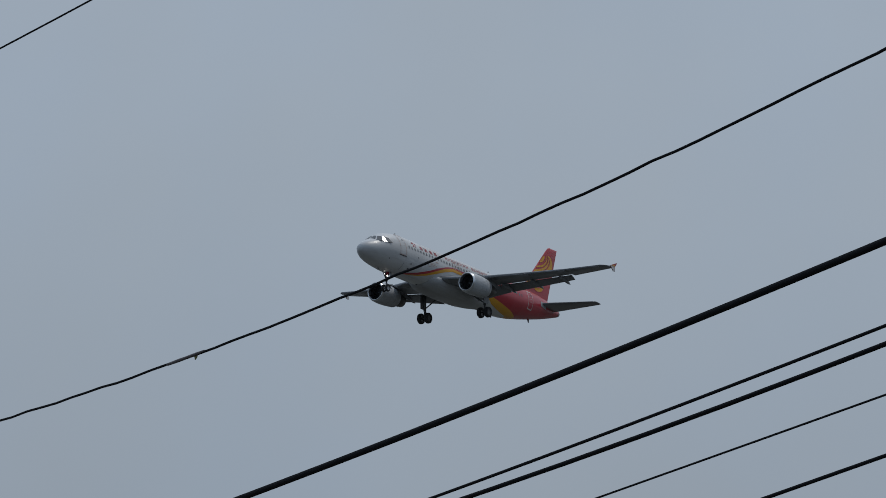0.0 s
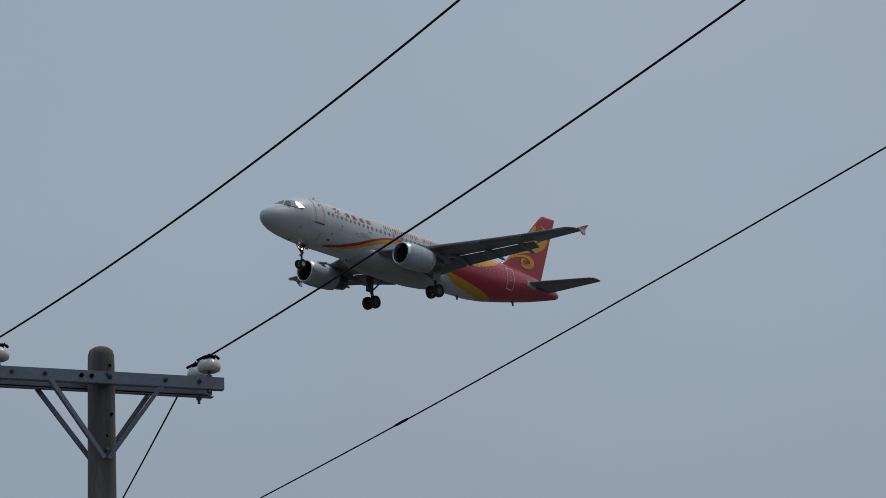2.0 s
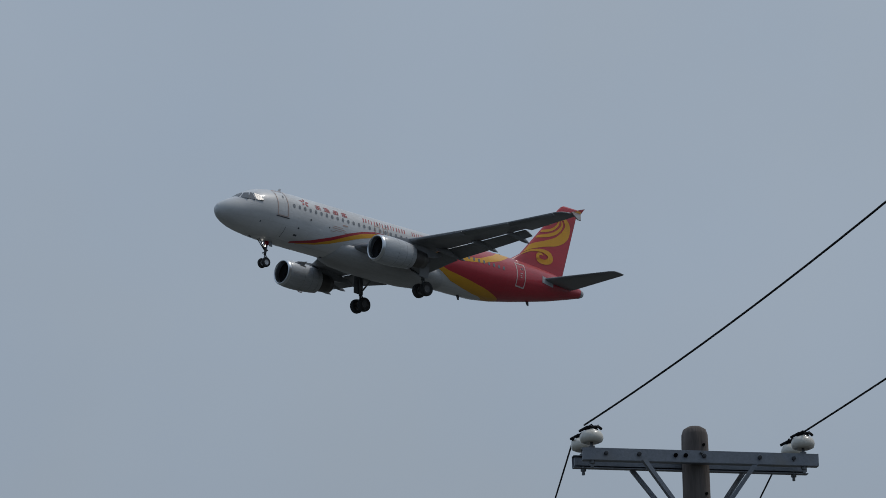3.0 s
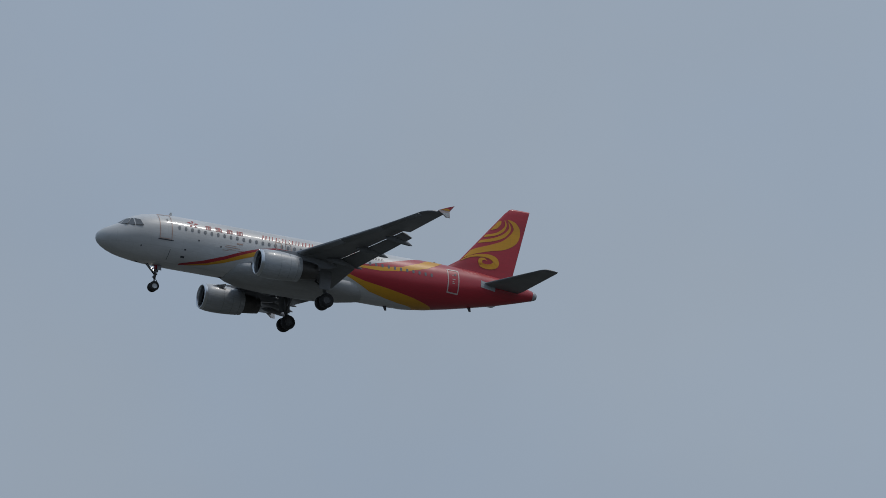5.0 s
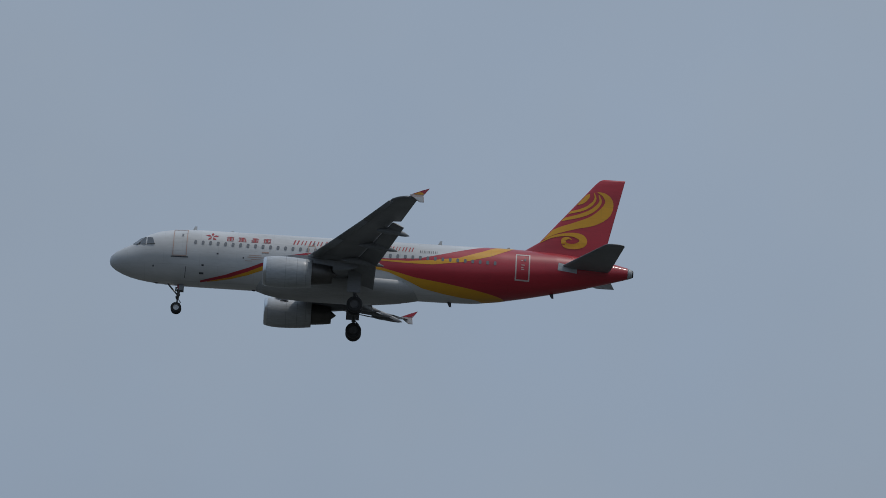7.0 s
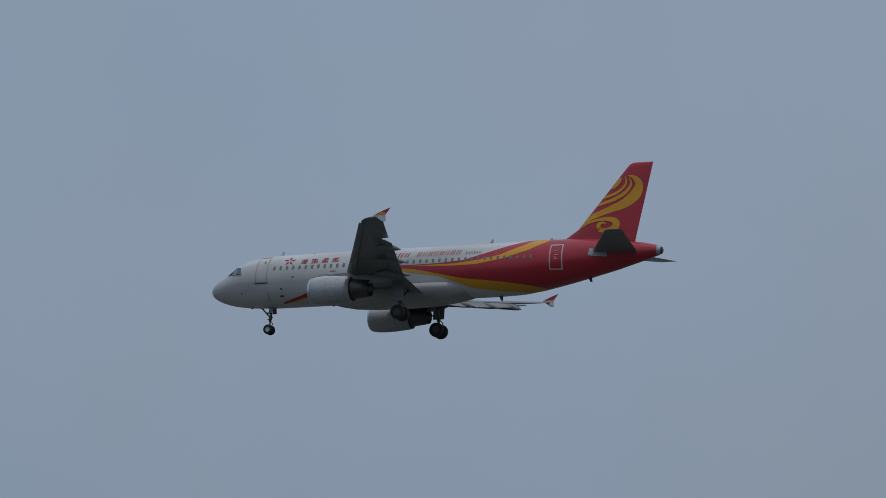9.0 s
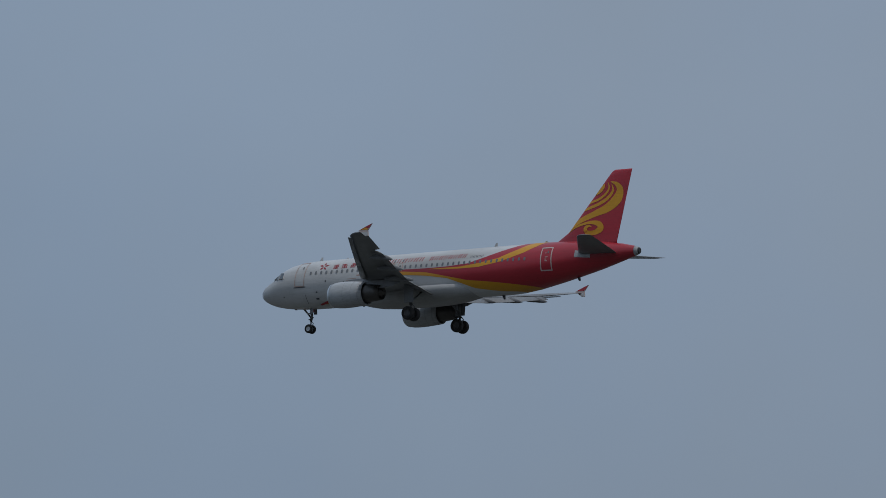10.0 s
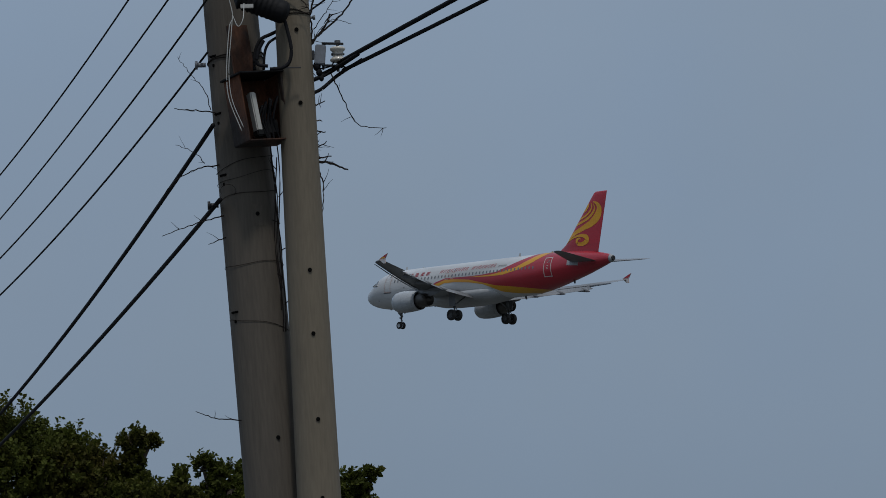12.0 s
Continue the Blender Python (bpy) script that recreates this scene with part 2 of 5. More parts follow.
LEAF.node_tree.links.new(blend.outputs[0], LEAF.node_tree.nodes["Material Output"].inputs["Surface"])
# unseen ground; its dark grey is set for the bounce on undersides
BOUNCE_GROUND = material("dark_bounce_ground", (0.046, 0.049, 0.042), 0.95, 0, 0.3, 0.05, 0.3, 3, 0, (0.085, 0.085, 0.082), (1, 1, 1), (0.45, 0.6))
# shade inside small holes, painted as near-black plugs without gloss
HOLE = material("shadowed_hole", (0.006, 0.006, 0.006), 0.9, 0, 0.1)
HOLE.node_tree.nodes["Principled BSDF"].inputs["Specular IOR Level"].default_value = 0.0
FEATHER = material("dark_feathers", (0.03, 0.028, 0.028), 0.7, 0, 0.3, 20)


# ---- mesh helpers ----
def part(name, bm, mat, parent=None, label="", smooth=False, at=None):
    bmesh.ops.recalc_face_normals(bm, faces=bm.faces)
    me = bpy.data.meshes.new(name)
    bm.to_mesh(me)
    bm.free()
    if smooth:
        me.polygons.foreach_set("use_smooth", [True] * len(me.polygons))
    me.materials.append(mat)
    ob = new(name, me)
    if parent:
        ob.parent = parent
    if at is not None:
        ob.matrix_basis = at
    return tagged(ob, label)


def loft(bm, rings, closed=True, caps=True):
    rows = [[bm.verts.new(p) for p in r] for r in rings]
    k = len(rows[0])
    for a, b in zip(rows, rows[1:]):
        for i in range(k if closed else k - 1):
            j = (i + 1) % k
            bm.faces.new((a[i], a[j], b[j], b[i]))
    if caps and closed:
        bm.faces.new(rows[0])
        bm.faces.new(rows[-1])
    return bm


def tube(bm, a, b, r0, r1=None, seg=10):
    a, b = Vector(a), Vector(b)
    r1 = r0 if r1 is None else r1
    q = (b - a).to_track_quat("Z", "Y")
    ring = [Vector((math.cos(2 * math.pi * i / seg), math.sin(2 * math.pi * i / seg), 0)) for i in range(seg)]
    return loft(bm, [[a + q @ (p * r0) for p in ring], [b + q @ (p * r1) for p in ring]])


def path_tube(bm, pts, radii, seg=8):
    pts = [Vector(p) for p in pts]
    rings = []
    for i, p in enumerate(pts):
        d = pts[min(i + 1, len(pts) - 1)] - pts[max(i - 1, 0)]
        q = d.to_track_quat("Z", "Y")
        r = radii[i] if isinstance(radii, (list, tuple)) else radii
        rings.append([p + q @ Vector((r * math.cos(2 * math.pi * k / seg), r * math.sin(2 * math.pi * k / seg), 0)) for k in range(seg)])
    return loft(bm, rings)


def turned(bm, profile, axis="Z", seg=28, at=(0, 0, 0), caps=False):
    """A body of revolution from (radius, height) pairs."""
    at = Vector(at)
    rings = []
    for r, h in profile:
        ring = []
        for i in range(seg):
            c, s = math.cos(2 * math.pi * i / seg) * r, math.sin(2 * math.pi * i / seg) * r
            ring.append(at + Vector({"Z": (c, s, h), "X": (h, c, s), "Y": (c, h, s)}[axis]))
        rings.append(ring)
    return loft(bm, rings, True, caps)


def block(bm, size, at=pose(0, 0, 0), bevel=0.0):
    made = bmesh.ops.create_cube(bm, size=1.0, matrix=at @ Matrix.Diagonal((*size, 1)))
    if bevel:
        edges = list({e for v in made["verts"] for e in v.link_edges})
        bmesh.ops.bevel(bm, geom=edges, offset=bevel, segments=2, affect="EDGES")
    return bm


def smooth_line(ctrl, n):
    """Catmull-Rom through tuples of any length."""
    c = [np.array(p, float) for p in ctrl]
    c = [2 * c[0] - c[1]] + c + [2 * c[-1] - c[-2]]
    out = []
    for i in range(1, len(c) - 2):
        for k in range(n):
            t = k / n
            out.append(0.5 * (2 * c[i] + (c[i + 1] - c[i - 1]) * t + (2 * c[i - 1] - 5 * c[i] + 4 * c[i + 1] - c[i + 2]) * t * t + (3 * c[i] - c[i - 1] - 3 * c[i + 1] + c[i + 2]) * t ** 3))
    out.append(c[-2])
    return out


def curve(pairs, rise=0.0):
    """A smooth-enough height curve through pairs."""
    xs, ys = zip(*pairs)
    return lambda x: float(np.interp(x, xs, ys)) + rise


def thing(name, label, category, at=pose(0, 0, 0), group=""):
    ob = new(name)
    ob.empty_display_size = 0.2
    ob.matrix_basis = at
    return tagged(ob, label, category, group)


# ---- ground ----
# sheet out of view, added to close the place and bounce light upwards
bm = bmesh.new()
bmesh.ops.create_grid(bm, x_segments=40, y_segments=40, size=4000)
tagged(part("ground", bm, BOUNCE_GROUND), "flat dark ground out of view, for bounced light", "ground", kind="structure")


# ---- the airliner: x runs aft from the nose, y to its right wing, z up ----
STATION = (0, .06, .2, .5, 1.0, 1.6, 2.2, 2.8, 3.5, 4.5, 5.5, 6.5, 24, 26, 28, 30, 32, 34, 36, 37.2, 37.5)
CROWN = (-.57, -.27, -.08, .16, .44, .74, 1.18, 1.53, 1.79, 1.97, 2.05, 2.07, 2.07, 2.07, 2.06, 2.03, 1.95, 1.78, 1.48, 1.2, 1.08)
KEEL = (-.57, -.83, -1.0, -1.22, -1.46, -1.66, -1.79, -1.88, -1.96, -2.03, -2.06, -2.07, -2.11, -2.06, -1.80, -1.41, -.97, -.50, .06, .42, .53)
HALF = (0.01, .27, .48, .78, 1.1, 1.38, 1.58, 1.72, 1.83, 1.93, 1.97, 1.975, 1.975, 1.95, 1.85, 1.66, 1.38, 1.03, .62, .36, .28)


def hull(x):
    t, b, w = np.interp(x, STATION, CROWN), np.interp(x, STATION, KEEL), np.interp(x, STATION, HALF)
    return (t + b) / 2, max((t - b) / 2, 0.01), w


def skin(x, a, off=0.0):
    """The hull at station x and angle a above the waterline on the left side (over 90 degrees: right side)."""
    zc, h, w = hull(x)
    return Vector((x, -math.cos(a) * (w + off), zc + math.sin(a) * (h + off)))


def angle_at(x, z):
    zc, h, w = hull(x)
    return math.asin(max(-1, min(1, (z - zc) / h)))


def mirrored(p):
    return Vector((p.x, -p.y, p.z))


def band(name, x0, x1, low, high, mat, off, parent, label="", step=0.25, rows=10):
    """A painted band on both flanks between two curves of height."""
    for side in (-1, 1):
        bm = bmesh.new()
        rings = []
        for x in np.linspace(x0, x1, max(3, int((x1 - x0) / step))):
            a, b = angle_at(x, low(x)), angle_at(x, high(x))
            b = max(a + 0.0005, b)
            ps = [skin(x, a + (b - a) * k / rows, off) for k in range(rows + 1)]
            rings.append(ps if side < 0 else [mirrored(p) for p in ps])
        loft(bm, rings, False)
        part(name, bm, mat, parent, label, True)


def decal(name, corners, mat, off, parent, side=-1, label="", rows=3):
    """A small painted patch: corners (x, z) bottom-left, bottom-right, top-right, top-left."""
    bm = bmesh.new()
    decal_into(bm, corners, off, side, rows)
    return part(name, bm, mat, parent, label, True)


def decal_into(bm, corners, off, side=-1, rows=3):
    (ax, az), (bx, bz), (cx, cz), (dx, dz) = corners
    rings = []
    for k in range(rows + 1):
        u = k / rows
        ring = []
        for v in (0.0, 0.5, 1.0):
            x = (ax + (bx - ax) * v) * (1 - u) + (dx + (cx - dx) * v) * u
            z = (az + (bz - az) * v) * (1 - u) + (dz + (cz - dz) * v) * u
            p = skin(x, angle_at(x, z), off)
            ring.append(p if side < 0 else mirrored(p))
        rings.append(ring)
    loft(bm, rings, False)


def foil(chord, thick, n=9):
    """A closed wing section, leading edge at 0, as (x, z) pairs."""
    xs = [0.5 * (1 - math.cos(math.pi * i / n)) for i in range(n + 1)]
    half = lambda x: 5 * thick * (0.2969 * math.sqrt(x) - 0.126 * x - 0.3516 * x * x + 0.2843 * x ** 3 - 0.1036 * x ** 4)
    up = [(x * chord, (half(x) + 0.02 * math.sin(math.pi * x)) * chord) for x in xs]
    lo = [(x * chord, (-half(x) + 0.02 * math.sin(math.pi * x)) * chord) for x in reversed(xs[1:-1])]
    return up + lo


def panel_loft(stations, n=9):
    """Stations (x of the leading edge, y, z, chord, thickness, droop in degrees)."""
    rings = []
    for x, y, z, c, th, droop in stations:
        d = radians(droop)
        rings.append([Vector((x + px * math.cos(d) + pz * math.sin(d), y, z + pz * math.cos(d) - px * math.sin(d))) for px, pz in foil(c, th, n)])
    return loft(bmesh.new(), rings)


WING_Y = (1.2, 6.4, 16.9)
WING_X = curve(((1.2, 11.75), (16.9, 20.15)))
WING_TE = curve(((1.2, 18.45), (6.4, 18.75), (16.9, 21.75)))
WING_Z = curve(((1.2, -1.25), (6.4, -0.82), (12, -0.07), (16.9, 0.80)))


def build_wing(plane, side):
    word = "left" if side < 0 else "right"
    stations = []
    for y, cut in ((1.2, .80), (3.0, .80), (6.4, .79), (9.5, .79), (13.0, .79), (13.05, 1.0), (15.2, 1.0), (16.45, 1.0), (16.75, 1.0), (16.93, 1.0)):
        x0, c = WING_X(y), WING_TE(y) - WING_X(y)
        back = max(0.0, y - 16.45) ** 2 * 2.2  # rounded corner of the tip
        x0, c = x0 + back, c - back
        stations.append((x0, side * y, WING_Z(y), c * cut, 0.135 / cut if y < 3 else 0.115 / cut, 1.0))
    wing = part("wing", panel_loft(stations), WING, plane, "grey swept wing with slats and flaps out", True)
    # flaps, dropped behind the fixed trailing edge
    for y0, y1 in ((2.15, 6.25), (6.5, 12.95)):
        st = []
        for y in (y0, (y0 + y1) / 2, y1):
            x0, c = WING_X(y), WING_TE(y) - WING_X(y)
            st.append((x0 + c * 0.775, side * y, WING_Z(y) - 0.014 * c - 0.06, c * 0.31 + 0.10, 0.12, 22))
        part("flap", panel_loft(st, 6), FLAP, wing, "grey flap lowered for landing", True)
    # slats
    for y0, y1 in ((2.6, 4.9), (6.6, 9.9), (9.95, 13.2), (13.25, 16.4)):
        st = []
        for y in (y0, y1):
            x0, c = WING_X(y), WING_TE(y) - WING_X(y)
            st.append((x0 - 0.20, side * y, WING_Z(y) - 0.12, 0.14 * c + 0.14, 0.16, 17))
        part("slat", panel_loft(st, 5), SLAT, wing, "bare metal slat", True)
    # canoe fairings of the flap tracks
    for y, ln in ((6.45, 3.0), (9.3, 2.7), (12.1, 2.3)):
        x0, c = WING_X(y), WING_TE(y) - WING_X(y)
        rings = []
        for u in np.linspace(0, 1, 9):
            r = 0.02 + 0.19 * math.sin(math.pi * min(1, u * 0.98 + 0.02)) ** 0.7
            cx, cz = x0 + c * 0.50 + u * ln, WING_Z(y) - 0.32 - 0.62 * max(0, u - 0.45) ** 1.2
            rings.append([Vector((cx, side * y + 0.62 * r * math.cos(a), cz + 1.25 * r * math.sin(a))) for a in np.linspace(0, 2 * math.pi, 11)[:-1]])
        part("flap_track_fairing", loft(bmesh.new(), rings), FLAP, wing, "", True)
    # spoiler and aileron seams
    bm = bmesh.new()
    y, x0 = 13.1, WING_X(13.1)
    c = WING_TE(13.1) - x0
    block(bm, (c * 0.25, 0.04, 0.02), pose(x0 + c * 0.86, side * 13.1, WING_Z(13.1) - 0.03))
    part("aileron_gap", bm, DARK, wing)
    # tip fence: an arrow-shaped plate above and below the tip
    bm = bmesh.new()
    y, z, x0 = side * 16.98, WING_Z(16.9) + 0.07, WING_X(16.9)
    out = ((0.95, 0.05), (1.78, 0.40), (2.30, 0.58), (1.90, 0.05), (1.96, -0.42), (1.64, -0.42), (1.15, -0.05))
    loft(bm, [[Vector((x0 + px, y + w, z + pz)) for px, pz in out] for w in (-0.045, 0.045)])
    part("wingtip_fence", bm, FRAME_PALE, wing, "pale wingtip fence with red and yellow tip")
    bm = bmesh.new()
    tri = ((1.15, 0.13), (1.79, 0.395), (2.28, 0.572), (2.0, 0.19))
    loft(bm, [[Vector((x0 + px, y + w, z + pz)) for px, pz in tri] for w in (-0.053, 0.053)])
    part("fence_emblem", bm, RED, wing, "dark red upper tip")
    bm = bmesh.new()
    stripe = ((1.20, 0.10), (1.62, 0.27), (1.86, 0.24), (1.92, 0.10))
    loft(bm, [[Vector((x0 + px, y + w, z + pz)) for px, pz in stripe] for w in (-0.057, 0.057)])
    part("fence_stripe", bm, YELLOW if side < 0 else RED, wing)
    low = ((1.25, -0.10), (1.84, -0.06), (1.93, -0.40), (1.66, -0.40))
    bm = bmesh.new()
    loft(bm, [[Vector((x0 + px, y + w, z + pz)) for px, pz in low] for w in (-0.053, 0.053)])
    part("fence_foot", bm, WHITE, wing)
    return wing


def build_engine(plane, side):
    y, z, x = side * 5.75, -2.12, 11.15
    bm = bmesh.new()
    turned(bm, ((0.93, 0.10), (1.02, 0.22), (1.09, 0.6), (1.12, 1.2), (1.10, 2.0), (1.04, 2.8), (0.97, 3.45), (0.93, 3.45), (0.9, 2.6)), "X", 40, (x, y, z))
    eng = part("engine", bm, NACELLE, plane, "pale grey engine nacelle under the wing", True)
    bm = bmesh.new()
    turned(bm, ((0.86, 0.5), (0.84, 0.25), (0.86, 0.08), (0.90, 0.0), (0.95, 0.02), (0.995, 0.10), (1.035, 0.24)), "X", 40, (x, y, z))
    part("inlet_lip", bm, LIP, eng, "polished metal inlet lip", True)
    bm = bmesh.new()
    turned(bm, ((0.855, 0.48), (0.86, 1.15), (0.0, 1.16)), "X", 36, (x, y, z))
    part("inlet_duct", bm, DARK, eng, "dark inlet duct", True)
    bm = bmesh.new()
    for k in range(24):
        a = 2 * math.pi * k / 24
        q = pose(x + 1.0, y, z) @ pose(0, 0, 0, math.degrees(a), 0, 0)
        block(bm, (0.03, 0.17, 0.55), q @ pose(0, 0, 0.55, 0, 0, 35))
    part("fan", bm, DARK, eng, "dark fan blades")
    bm = bmesh.new()
    turned(bm, ((0.0, 0.62), (0.12, 0.75), (0.26, 1.1)), "X", 20, (x, y, z))
    part("spinner", bm, STEEL, eng, "", True)
    bm = bmesh.new()
    turned(bm, ((0.80, 3.1), (0.76, 3.7), (0.70, 4.35), (0.62, 4.90), (0.58, 4.88), (0.42, 4.4), (0.26, 4.95), (0.02, 5.25)), "X", 30, (x, y, z))
    part("core_nozzle", bm, CORE, eng, "heat-stained core nozzle and plug", True)
    # pylon
    rings = []
    for u, w, zt, zb in ((1.0, 0.03, 1.12, 1.0), (1.9, 0.2, 1.22, 0.7), (3.2, 0.24, 1.28, 0.45), (4.6, 0.22, 1.05, 0.3), (6.0, 0.12, 0.9, 0.45), (6.7, 0.02, 0.85, 0.7)):
        rings.append([Vector((x + u, y - w, z + zb)), Vector((x + u, y + w, z + zb)), Vector((x + u, y + w, z + zt)), Vector((x + u, y - w, z + zt))])
    part("pylon", loft(bmesh.new(), rings), WING, eng)
    # inboard strake and nacelle vents
    bm = bmesh.new()
    s = -side
    loft(bm, [[Vector((x + px, y + s * (0.75 + pr * 0.7), z + 0.75 + pr * 0.6)) for px, pr in ((0.7, 0.03), (1.7, 0.06), (1.7, 0.42), (1.35, 0.3))],
              [Vector((x + px, y + s * (0.75 + pr * 0.7), z + 0.78 + pr * 0.6)) for px, pr in ((0.7, 0.03), (1.7, 0.06), (1.7, 0.42), (1.35, 0.3))]])
    part("strake", bm, NACELLE, eng)
    if side > 0:
        bm = bmesh.new()
        loft(bm, [[Vector((x + px, y - math.cos(a) * 1.125, z + math.sin(a) * 1.125)) for px in (1.15, 1.75)] for a in np.linspace(0.55, 0.68, 4)], False)
        part("vent", bm, DARK, eng)
    # joints of the fan cowl and the reverser sleeve
    for u, r in ((1.62, 1.1115), (2.42, 1.073), (3.05, 1.017)):
        bm = bmesh.new()
        turned(bm, ((r - 0.002, u - 0.011), (r + 0.003, u - 0.007), (r + 0.003, u + 0.007), (r - 0.004, u + 0.011)), "X", 40, (x, y, z))
        part("cowl_joint", bm, WING, eng, "grey cowl joint", True)
    return eng


def build_wheel(gear, at, r, w, hub):
    bm = bmesh.new()
    turned(bm, ((r * 0.55, -w * 0.42), (r * 0.86, -w * 0.5), (r * 0.97, -w * 0.36), (r, -w * 0.15), (r, w * 0.15), (r * 0.97, w * 0.36), (r * 0.86, w * 0.5), (r * 0.55, w * 0.42)), "Y", 28, at)
    wheel = part("tyre", bm, TYRE, gear, "black rubber tyre", True)
    bm = bmesh.new()
    turned(bm, ((0.0, -w * 0.3), (r * 0.3, -w * 0.36), (r * 0.54, -w * 0.30), (r * 0.56, -w * 0.40), (r * 0.56, w * 0.40), (r * 0.54, w * 0.30), (r * 0.3, w * 0.36), (0.0, w * 0.3)), "Y", 20, at)
    part("rim", bm, hub, gear, "metal wheel rim", True)


def build_nose_gear(plane):
    bm = bmesh.new()
    tube(bm, (5.15, 0, -1.9), (5.02, 0, -3.1), 0.105)
    tube(bm, (5.05, 0, -3.0), (4.98, 0, -3.75), 0.065)
    tube(bm, (4.98, -0.26, -3.75), (4.98, 0.26, -3.75), 0.05)
    tube(bm, (4.25, 0.12, -1.95), (5.0, 0.05, -2.75), 0.045)
    tube(bm, (4.25, -0.12, -1.95), (5.0, -0.05, -2.75), 0.045)
    tube(bm, (5.02, 0, -3.0), (5.28, 0, -3.3), 0.03)
    tube(bm, (5.28, 0, -3.3), (4.99, 0, -3.65), 0.03)
    block(bm, (0.12, 0.46, 0.09), pose(4.98, 0, -2.44), 0.02)
    tube(bm, (4.94, -0.20, -2.95), (4.94, 0.20, -2.95), 0.05)
    tube(bm, (5.16, -0.12, -2.75), (5.16, 0.12, -2.75), 0.06)
    tube(bm, (5.20, 0.04, -2.1), (5.12, 0.06, -3.0), 0.028)
    gear = part("nose_gear", bm, STEEL, plane, "nose landing gear with twin wheels, lowered", True)
    bm = bmesh.new()
    block(bm, (0.30, 0.30, 0.42), pose(5.12, 0, -2.12, 0, 6, 0), 0.05)
    tube(bm, (5.2, 0.0, -2.3), (5.02, 0.0, -2.9), 0.03)
    part("red_cover", bm, RED, gear, "dull red cover on the gear leg")
    for s in (-1, 1):
        build_wheel(gear, (4.98, s * 0.25, -3.75), 0.385, 0.22, RIM)
        bm = bmesh.new()
        turned(bm, ((0.078, 0.0), (0.04, -0.004), (0.0, -0.005)), "X", 14, (4.86, s * 0.20, -2.34 + 0.13 * s))
        part("taxi_lamp", bm, LAMP, gear, "lit landing lamp")
        bm = bmesh.new()
        turned(bm, ((0.086, -0.03), (0.088, 0.0), (0.06, 0.08), (0.0, 0.10)), "X", 14, (4.86, s * 0.20, -2.34 + 0.13 * s))
        part("lamp_housing", bm, STEEL, gear, "", True)
        bm = bmesh.new()
        block(bm, (0.34, 0.03, 0.50), pose(5.26, s * 0.30, -2.22, 8 * s, 0, 0), 0.01)
        part("gear_door", bm, WING, gear, "grey gear door")


def build_main_gear(plane, side):
    y = side * 3.80
    bm = bmesh.new()
    tube(bm, (17.55, y, -1.2), (17.72, y, -3.0), 0.165, 0.15, 14)
    tube(bm, (17.72, y, -2.9), (17.74, y, -3.76), 0.10, 0.10, 12)
    tube(bm, (17.74, y - 0.5, -3.76), (17.74, y + 0.5, -3.76), 0.085)
    tube(bm, (17.6, y - side * 1.7, -1.7), (17.7, y, -2.75), 0.07)
    tube(bm, (17.74, y, -2.85), (18.1, y, -3.2), 0.045)
    tube(bm, (18.1, y, -3.2), (17.76, y, -3.6), 0.045)
    gear = part("main_gear", bm, STEEL, plane, "main landing gear with twin wheels, lowered", True)
    for s in (-1, 1):
        build_wheel(gear, (17.74, y + s * 0.45, -3.76), 0.575, 0.42, HUB)
    bm = bmesh.new()
    block(bm, (0.95, 0.05, 1.55), pose(17.62, y + side * 0.24, -2.05, -4 * side), 0.02)
    part("gear_door", bm, WING, gear, "grey leg door")


def ribbon(fin, ctrl, side, k, label=""):
    """A tapering painted scroll on the fin: x, z, width."""
    pts = smooth_line(ctrl, 8)
    rings = []
    for i, (x, z, w) in enumerate(pts):
        a, b = pts[max(0, i - 1)], pts[min(len(pts) - 1, i + 1)]
        dx, dz = b[0] - a[0], b[1] - a[1]
        ln = math.hypot(dx, dz) or 1
        ring = []
        for s in (-0.5, 0.0, 0.5):
            px, pz = x - dz / ln * w * s, z + dx / ln * w * s
            px = max(px, float(fin_edges(pz)[0]) + 0.09)
            ring.append(Vector((px, side * (fin_half(px, pz) + 0.012 + 0.003 * k), pz)))
        rings.append(ring)
    part("scroll", loft(bmesh.new(), rings, False), YELLOW, fin, label, True)


def fin_edges(z):
    le = np.interp(z, (1.7, 2.05, 2.75, 7.75), (28.7, 29.65, 30.72, 34.92))
    te = np.interp(z, (1.7, 7.75), (35.38, 36.72))
    return le, te


def fin_half(x, z):
    le, te = fin_edges(z)
    c = te - le
    u = max(0.0, min(1.0, (x - le) / c))
    th = 0.095 if z > 2.7 else 0.08
    return 5 * th * (0.2969 * math.sqrt(u) - 0.126 * u - 0.3516 * u * u + 0.2843 * u ** 3 - 0.1036 * u ** 4) * c


